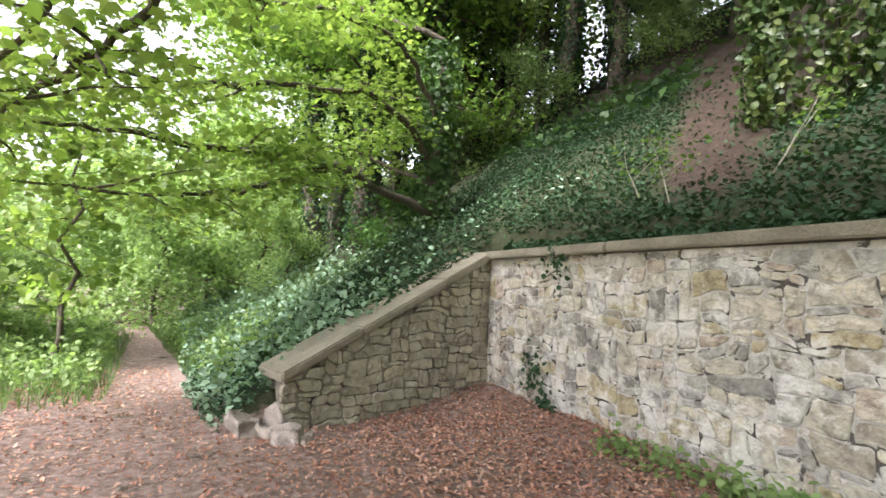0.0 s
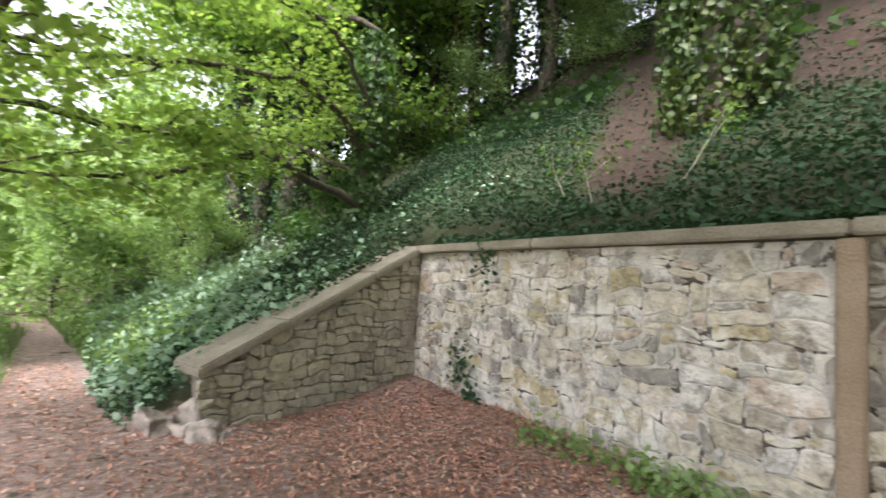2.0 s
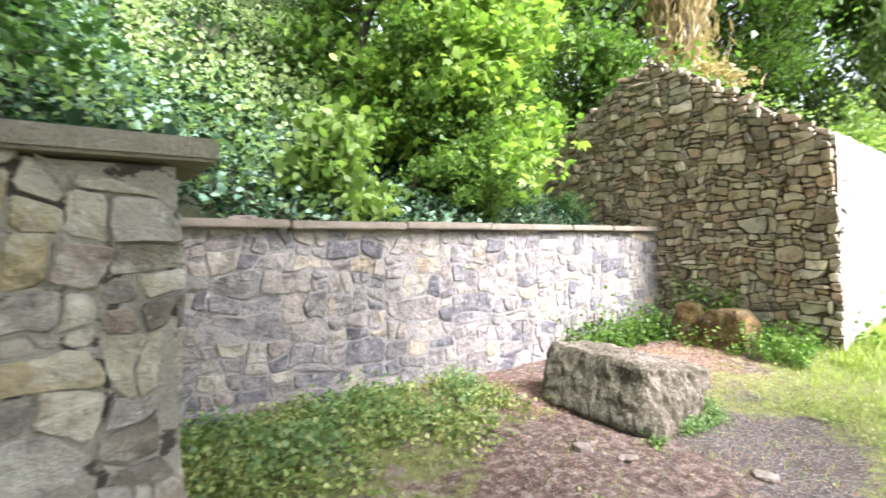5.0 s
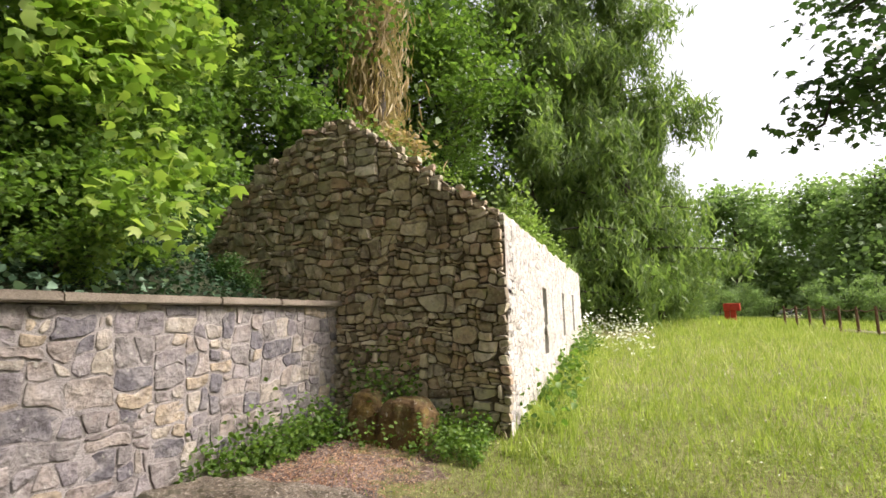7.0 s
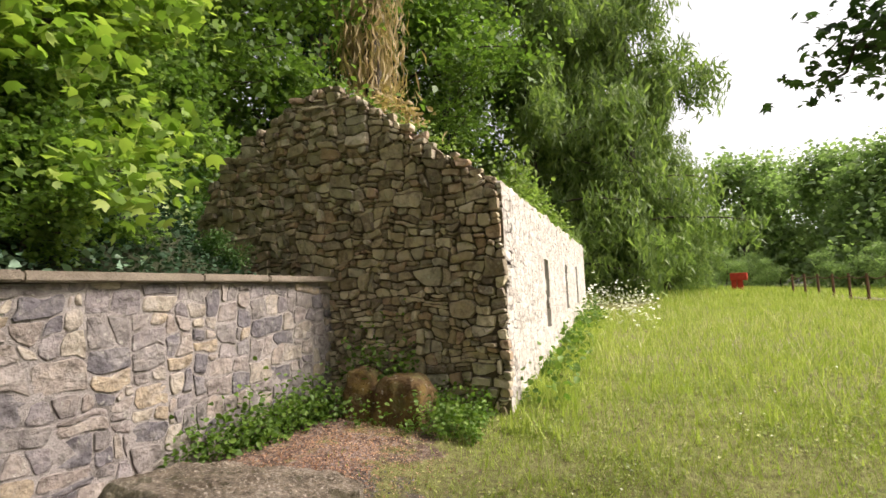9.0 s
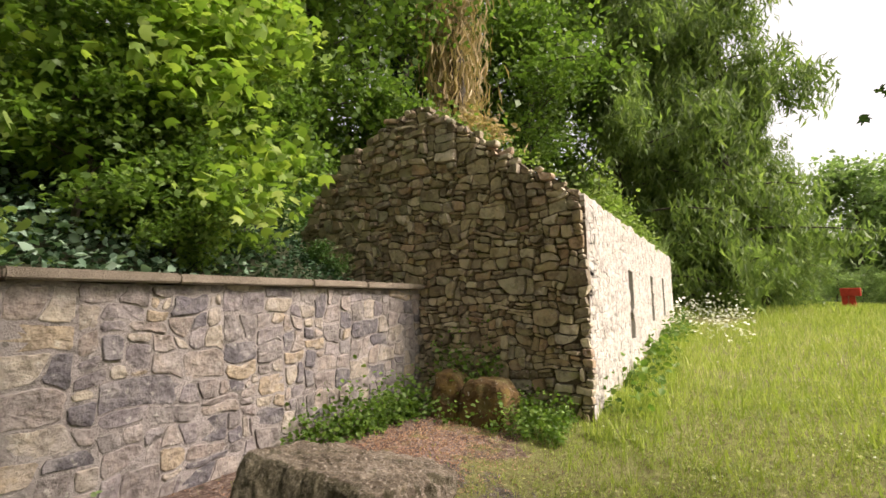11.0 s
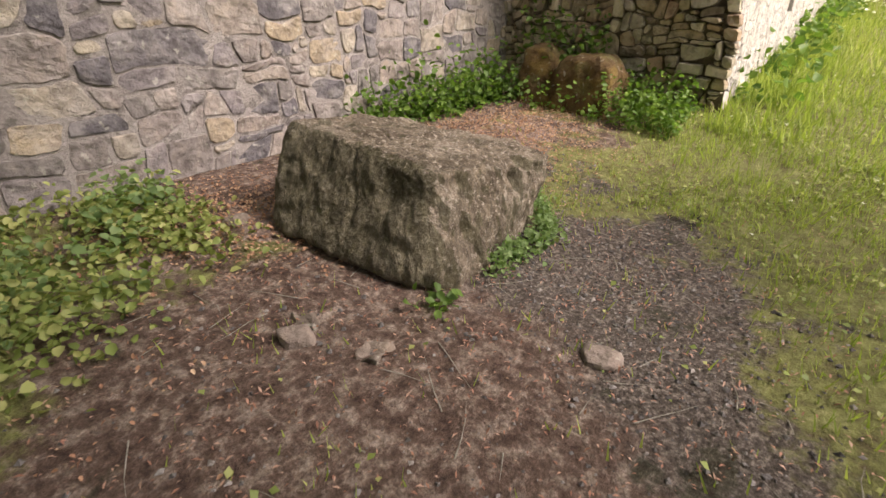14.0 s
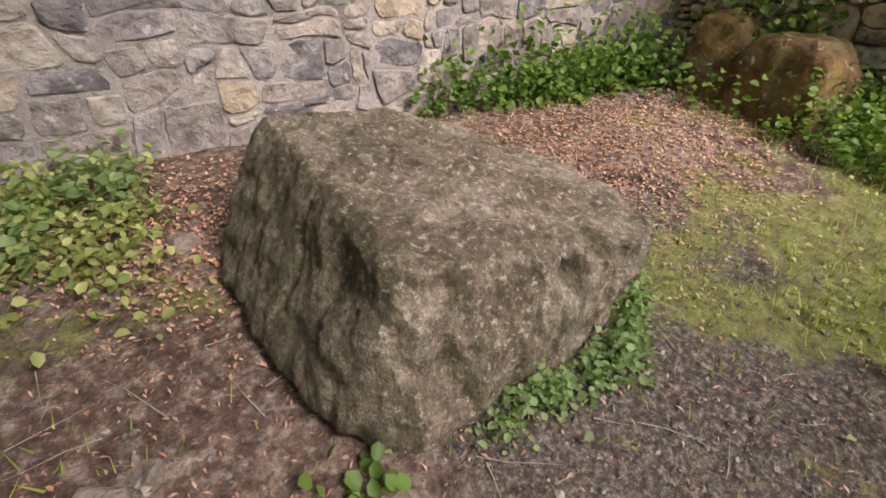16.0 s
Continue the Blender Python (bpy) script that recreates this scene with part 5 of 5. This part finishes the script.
cover("nettle_patch", 6500, (7.2, 9.8, 4.75, 5.5), lambda x, y: sm((y - 5.3 + 0.2 * (x - 7.2)) / 0.3) * (x < 9.3), 10, 0.058, 0.2, M_LEAF_MID, "green nettles and ivy between low wall and gable", "weeds")
cover("block_weeds", 1300, (9.35, 9.85, 4.25, 5.2), lambda x, y: 0.35 + 0.65 * (x > 9.6), 52, 0.06, 0.42, M_LEAF_MID, "nettles growing between and above the mossy blocks", "weeds", 0.4)
cover("bramble_leaves", 7000, (2.6, 5.6, 4.0, 5.5), lambda x, y: sm((y - 4.0 - 0.3 * np.clip(x - 4.0, 0, 2)) / 0.9) * sm(patchy(x, y, 2.6) * 1.9 - 0.4), 53, 0.05, 0.085, M_LEAF_HAZEL, "green brambles and nettles under the low wall", "weeds", 0.7, 0.85)
cover("front_wall_weeds", 3400, (10.3, 20, 2.45, 3.12), lambda x, y: sm((y - 2.4) / 0.6) * sm(patchy(x, y, 1.6) * 1.8 - 0.5), 54, 0.1, 0.2, M_LEAF_MID, "leafy green weeds along the foot of the white wall", "weeds", 0.4)
cover("gable_foot_weeds", 4600, (9.0, 9.85, 3.3, 5.3), lambda x, y: np.where(y < 4.1, 0.75, 0.15), 11, 0.05, 0.15, M_LEAF_MID, "green weeds along the foot of the gable", "weeds")
cover("boulder_weeds", 15000, (6.1, 7.5, 3.1, 4.3), lambda x, y: np.exp(-((y - 3.37 - 0.9 * np.clip(x - 6.9, 0, 1)) / 0.075) ** 2) * sm((x - 6.1) / 0.3) * (0.25 + 0.75 * sm(patchy(x, y, 5.0) * 2 - 0.4)), 12, 0.03, 0.05, M_LEAF_HAZEL, "small green weeds at the foot of the boulder", "weeds")
cover("post_weeds", 380, (-1.0, -0.1, 3.0, 3.55), lambda x, y: np.exp(-((x + 0.5) / 0.25) ** 2), 14, 0.09, 0.18, M_LEAF_MID, "broad-leaved green weeds at the foot of the concrete post", "weeds")
cover("boulder_weeds", 26, (5.72, 5.95, 3.3, 3.5), lambda x, y: 1 + 0 * x, 15, 0.05, 0.04, M_LEAF_MID, "small bramble seedling at the foot of the boulder", "weeds")
cover("corner_weeds", 5200, (-2.9, 0.3, 3.0, 3.75), lambda x, y: sm((y - main_y(x) + 0.55) / 0.3) * patchy(x, y, 2.7), 13, 0.06, 0.09, M_LEAF_HAZEL, "pale green weeds at the foot of the retaining wall", "weeds")


def blades(name, nn, box, keep, seed, height, width, material, label):
    """Upright bent grass blades."""
    x, y, r = scatter(nn, *box, keep, seed)
    k = len(x)
    p = np.stack([x, y, land(x, y) - 0.01], 1)
    h = height * r.uniform(0.5, 1.35, k)[:, None]
    az = r.uniform(0, 6.28, k)
    side = np.stack([np.cos(az), np.sin(az), 0 * az], 1) * width * r.uniform(0.6, 1.4, k)[:, None]
    lean = np.stack([r.normal(size=k), r.normal(size=k), 0 * az], 1) * 0.3 * h
    up = np.array([0, 0, 1.0]) * h
    v = np.stack([p - side, p + side, p + up + lean + side * 0.15, p + up * 0.97 + lean - side * 0.15], 1).reshape(-1, 3)
    ob = put(name, fast_mesh(name, v, np.arange(k * 4).reshape(-1, 4)), material)
    return tagged(ob, label, "grass", kind="stuff")


def meadow(x, y):
    bare = sm(np.clip(dirt_amount(x, y) + 0.35 * (patchy(x, y, 2.3) - 0.5), 0, 1) * 1.5)
    house = (x > 9.85) & (y > 3.15)
    return (1 - 0.96 * bare) * (1 - sm(litter_amount(x, y) * 1.6)) * np.where(house, 0, 1) * (0.3 + 0.7 * patchy(x, y, 1.3)) * np.where(x < 9, 0.25 + 0.75 * sm(patchy(x, y, 3.4) * 1.7 - 0.25), 1.0) * retained(x, y)


blades("meadow_grass", 135000, (2.8, 13, -1.5, 5.4), lambda x, y: meadow(x, y) * (1 - 0.8 * sm((x - 9) / 4)) * (1 - 0.55 * sm((y - 3.2) / 1.0) * (x < 6.5)), 20, 0.07, 0.004, M_GRASS, "short bright green grass in the meadow")
blades("meadow_grass", 85000, (8, 26, -8, 3.3), lambda x, y: meadow(x, y) * sm((x - 7.5) / 5.5), 21, 0.15, 0.0085, M_GRASS, "tall pale green meadow grass in front of the house")
blades("meadow_grass", 22000, (25, 46, -12, 5), lambda x, y: 1 + 0 * x, 22, 0.3, 0.03, M_GRASS, "tall seeding grass far across the meadow")
blades("seed_heads", 15000, (9.5, 40, -10, 2.9), lambda x, y: np.clip(meadow(x, y), 0, 1) * sm((x - 9) / 6) * sm(1.8 * patchy(x, y, 0.7) - 0.3), 26, 0.3, 0.006, M_STRAW, "pale seeding grass stems standing in the meadow")
blades("grass_tufts", 9000, (9.4, 20, 2.3, 3.15), lambda x, y: sm((y - 2.2) / 0.7) * patchy(x, y, 2.0), 23, 0.19, 0.01, M_GRASS, "long grass along the foot of the white wall")
blades("path_grass", 7000, (-13, -6, -2.5, 2.0), lambda x, y: np.where((y < 0.3 - 0.1 * (x + 8)) | (y > 1.3), 1.0, 0) * sm((-x - 6.4) / 1.0), 24, 0.24, 0.008, M_PATH_GRASS, "long grass beside the woodland path")
blades("slope_grass", 9000, (-16, -8, 1.2, 4.0), lambda x, y: 0.8 + 0 * x, 25, 0.24, 0.01, M_PATH_GRASS, "pale grass on the bank by the path")


cover("meadow_clover", 60000, (3.4, 13, -1.5, 3.6), lambda x, y: meadow(x, y) * sm(1.7 * patchy(x, y, 2.2) - 0.3), 60, 0.03, 0.035, M_LEAF_WEED, "clover and low herbs among the short grass", "herbs", 0.75, 0.8, 0.1, True)
cover("white_flowers", 2600, (7.5, 24, -5, 3.0), lambda x, y: meadow(x, y) * sm(patchy(x, y, 1.9) * 1.5 - 0.4), 30, 0.028, 0.03, M_PETAL, "small white clover flowers in the grass", "flowers", 0.8, 0.9, 0.0)
cover("cow_parsley", 1500, (17, 27, 1.2, 3.3), lambda x, y: sm(patchy(x, y, 1.5) * 1.6 - 0.4), 31, 0.09, 0.35, M_PETAL, "white cow parsley heads in long grass", "flowers", 0.8, 0.9, 0.0)
cover("dry_grass_bits", 8000, (3.0, 8.6, 1.4, 5.2), lambda x, y: 0.35 + 0.65 * dirt_amount(x, y), 32, 0.024, 0.003, M_LITTER, "dry chips and stalks on the trodden earth", "litter", 0.9, 0.3, 0.0)
blades("dry_tufts", 5200, (3.6, 8.4, 1.3, 4.9), lambda x, y: dirt_amount(x, y) * sm(patchy(x, y, 3.3) * 2.2 - 1.2), 33, 0.06, 0.004, M_GRASS, "sparse grass tufts on the trodden earth")


# growth on the broken wall heads
def wall_plants(name, line, nn, height, leaf, material, label, parent_cat="weeds"):
    k = g.uniform(0, 1, nn)
    a_, b_ = np.array(line[0]), np.array(line[1])
    c = a_ + (b_ - a_) * k[:, None] + g.normal(size=(nn, 3)) * np.array([0.12, 0.1, 0]) + np.abs(g.normal(size=(nn, 1))) * np.array([[0, 0, height]])
    ob = put(name, fast_mesh(name, *leaves(c, leaf, g, 0.3, 0.6, 0.1)), material)
    return tagged(ob, label, parent_cat, kind="stuff")


wall_plants("wall_head_weeds", ((10.2, 3.45, 2.95), (20, 3.45, 2.95)), 1600, 0.16, 0.09, M_LEAF_LIME, "weeds and grass growing on the broken wall head")
wall_plants("gable_head_weeds", ((10.15, 3.5, 3.3), (10.15, 5.4, 4.6)), 260, 0.06, 0.06, M_LEAF_LIME, "small weeds on the ragged gable head")
wall_plants("rusty_fern", ((10.4, 4.4, 4.0), (10.5, 5.0, 4.5)), 240, 0.12, 0.09, M_LEAF_BROWN, "rust-brown fern behind the gable head")
for x, h_ in ((12.0, 0.95), (13.3, 0.7), (14.9, 0.6), (16.6, 0.5)):
    p_ = np.array([[x, 3.45, 2.9], [x + 0.05, 3.42, 2.9 + h_ * 0.5], [x + 0.08, 3.4, 2.9 + h_]])
    st = new("wall_shrub")
    put("stem", fast_mesh("stem", *tube(p_, [0.015, 0.012, 0.005], 5)), M_BARK, st)
    put("foliage", fast_mesh("foliage", *leaves(p_[1] + g.normal(size=(420, 3)) * np.array([0.17, 0.15, h_ * 0.34]), 0.09, g)), M_LEAF_LIME, st)
    tagged(st, "yellow-green shrub rooted in the wall head", "shrub", "shrubs on the wall head")
wall_plants("coping_ivy", ((-5.1, 4.5, 1.97), (-0.6, 3.85, 1.98)), 1500, 0.05, 0.08, M_LEAF_IVY, "ivy creeping over the coping", "ivy")
wall_plants("coping_ivy", ((-0.6, 3.9, 1.98), (2.5, 3.9, 2.02)), 1000, 0.05, 0.08, M_LEAF_IVY, "ivy creeping over the coping", "ivy")

def ivy_on_wall(x, z, spread, nn, label):
    k = g.normal(size=(nn, 2)) * spread
    c = np.stack([x + k[:, 0], main_y(x + k[:, 0]) - 0.05 - g.uniform(0, 0.05, nn), z + k[:, 1]], 1)
    ob = put("wall_ivy", fast_mesh("wall_ivy", *leaves(c, 0.06, g, 0.7, 0.85, 0.5, np.array([0, -1.0, 0]))), M_LEAF_IVY)
    tagged(ob, label, "ivy", kind="stuff")


ivy_on_wall(-4.2, 0.6, 0.11, 60, "small ivy spray clinging to the stone wall")
ivy_on_wall(-3.95, 0.3, 0.09, 45, "small ivy spray clinging to the stone wall")
ivy_on_wall(-3.85, 1.8, 0.1, 60, "ivy hanging from the coping over the wall")

# loose stones
M_RUBBLE = stone_mat("loose_stone", [(0.2, 0.17, 0.15), (0.32, 0.28, 0.25)], (0.38, 0.34, 0.31), 0.4, 0.2, False)


def loose_stone(x, y, s, hgt, seed, label="pale broken stone lying at the end of the wing wall", group="broken stones", material=None):
    z = land_at(x, y) - hgt * 0.4
    r = random.Random(seed)
    q = [(sx * s * r.uniform(0.35, 0.55), sy * s * r.uniform(0.3, 0.5), 0) for sx, sy in ((-1, -1), (1, -1), (1, 1), (-1, 1))]
    t = [(a * r.uniform(0.6, 0.95), b2 * r.uniform(0.6, 0.95), hgt * r.uniform(0.8, 1.15)) for a, b2, _ in q]
    bm = boulder(q + t, 6, seed * 1.7, 0.1 * s, 0.22)
    me_ = bpy.data.meshes.new("loose_stone")
    bm.to_mesh(me_)
    bm.free()
    tagged(put("loose_stone", me_, material or M_RUBBLE, None, "", pose(x, y, z, 0, 0, r.uniform(0, 360))), label, "stone", group)


for i, (x, y, s, h_) in enumerate(((-5.05, 1.25, 0.42, 0.36), (-4.85, 1.5, 0.36, 0.22), (-4.7, 1.55, 0.4, 0.16), (-5.0, 1.62, 0.32, 0.45), (-4.62, 1.72, 0.25, 0.12))):
    loose_stone(x, y, s, h_, i + 1)
M_EARTHSTONE = stone_mat("earthy_stone", [(0.2, 0.16, 0.13), (0.25, 0.2, 0.17)], (0.27, 0.22, 0.185), 0.5, 0.0, False)
for i, (x, y, s, h_) in enumerate(((5.28, 3.66, 0.14, 0.1), (5.36, 3.72, 0.16, 0.07), (6.03, 2.69, 0.2, 0.05), (5.66, 4.67, 0.17, 0.09), (5.42, 3.37, 0.17, 0.05))):
    loose_stone(x, y, s, h_, i + 20, "brown stone half sunk in bare earth", "sunken stones", M_EARTHSTONE)
# gravel: one mesh of small eight-sided grains
gxr, gyr, r_ = scatter(9000, 4.0, 8.2, 1.2, 4.6, lambda x, y: dirt_amount(x, y) * (0.25 + 0.75 * sm((x - 5.6 + 0.4 * (3.2 - y)) / 0.9)), 40)
gs = 0.004 + 0.012 * r_.uniform(0, 1, len(gxr)) ** 2.5
gp = np.stack([gxr, gyr, land(gxr, gyr) + gs * 0.3], 1)
octa = np.array([(1, 0, 0), (0, 1, 0), (-1, 0, 0), (0, -1, 0), (0.1, 0, 0.7), (0, 0.1, -0.7)])
gvv = (gp[:, None] + gs[:, None, None] * (octa[None] + r_.normal(size=(len(gxr), 6, 3)) * 0.2)).reshape(-1, 3)
tri = np.array([(0, 1, 4), (1, 2, 4), (2, 3, 4), (3, 0, 4), (1, 0, 5), (2, 1, 5), (3, 2, 5), (0, 3, 5)])
gff = (np.arange(len(gxr))[:, None, None] * 6 + tri[None]).reshape(-1, 3)
M_GRAVEL = stone_mat("gravel", [(0.06, 0.055, 0.055), (0.1, 0.092, 0.09), (0.16, 0.145, 0.14), (0.36, 0.33, 0.31)], (0.16, 0.145, 0.14), 0.3)
tagged(put("gravel", mesh_of("gravel", gvv, gff), M_GRAVEL), "loose grey gravel on trodden earth", "gravel", kind="stuff")
tw = []
for i in range(90):
    x, y = g.uniform(4.2, 7.6), g.uniform(1.6, 4.4)
    if dirt_amount(np.array([x]), np.array([y]))[0] > 0.5:
        p_, q_ = limb((x, y, land_at(x, y) + 0.012), (g.normal(), g.normal(), 0), g.uniform(0.06, 0.3), 0.003, g, 0.3, 3)
        p_[:, 2] = land(p_[:, 0], p_[:, 1]) + 0.008
        tw.append(tube(p_, q_, 4))
tagged(put("twigs", fast_mesh("twigs", *join(tw)), M_BARK_PALE), "dry twigs scattered on bare earth", "twigs", kind="stuff")

# ---- canal lock across the meadow ----
M_RED, n_, l_, b_ = mat("red_paint", 0.5)
v_ = tex_noise(n_, l_, world_pos(n_), 8, 5)
l_.new(ramp(n_, l_, v_, [(0.3, (0.38, 0.03, 0.02)), (0.7, (0.55, 0.06, 0.04))]), b_.inputs["Base Color"])
M_RUST, n_, l_, b_ = mat("rusty_iron", 0.7)
l_.new(ramp(n_, l_, tex_noise(n_, l_, world_pos(n_), 30, 5), [(0.3, (0.06, 0.035, 0.025)), (0.7, (0.2, 0.1, 0.06))]), b_.inputs["Base Color"])
for x, y, rz, ln in ((31.5, -3.0, 75, 0.5), (22.35, -6.45, 100, 0.5)):
    z = land_at(x, y)
    bb = new("lock_beam")
    bb.matrix_basis = pose(x, y, z, 0, 0, rz)
    bm = bmesh.new()
    add_box(bm, -0.2, ln, -0.17, 0.17, 0.7, 1.05)
    bmesh.ops.bevel(bm, geom=bm.edges[:], offset=0.02, segments=1, affect="EDGES")
    part("beam", bm, M_RED, bb)
    for dx in (0.0, ln - 0.25):
        bm = bmesh.new()
        add_box(bm, dx, dx + 0.22, -0.11, 0.11, -0.1, 0.7)
        part("upright", bm, M_RED, bb)
    tagged(bb, "red painted wooden lock gate beam beside the canal", "lock beam", "lock beams")
fence = new("rail_fence")
FP = [(28.5 - 0.95 * i, -4.25 - 0.17 * i) for i in range(9)]
for i, (x, y) in enumerate(FP):
    z = land_at(x, y)
    put("post", fast_mesh("post", *tube([(x, y, z - 0.1), (x, y, z + 0.5), (x, y, z + 0.95)], [0.045, 0.045, 0.04], 6)), M_RUST, fence)
for hgt in (0.86,):
    for i in range(len(FP) - 1):
        (xa, ya), (xb, yb) = FP[i], FP[i + 1]
        za, zb = land_at(xa, ya) + hgt, land_at(xb, yb) + hgt
        put("rail", fast_mesh("rail", *tube([(xa, ya, za), ((xa + xb) / 2, (ya + yb) / 2, (za + zb) / 2 - 0.08), (xb, yb, zb)], [0.018] * 3, 5)), M_RUST, fence)
tagged(fence, "rusty iron posts with hanging rails along the lock", "fence")
for i in range(10):
    x, y = 20.5 + i * 1.0, -6.3 + 0.17 * i
    z = land_at(x, y)
    bm = bmesh.new()
    add_box(bm, -0.49, 0.49, -0.3, 0.3, -0.3, 0.14)
    bmesh.ops.bevel(bm, geom=bm.edges[:], offset=0.03, segments=1, affect="EDGES")
    me_ = bpy.data.meshes.new("lock_kerb")
    bm.to_mesh(me_)
    bm.free()
    tagged(put("lock_kerb", me_, M_COPING, None, "", pose(x, y, z, 0, 0, 10)), "weathered stone kerb block along the canal lock", "kerb", "lock kerb stones")
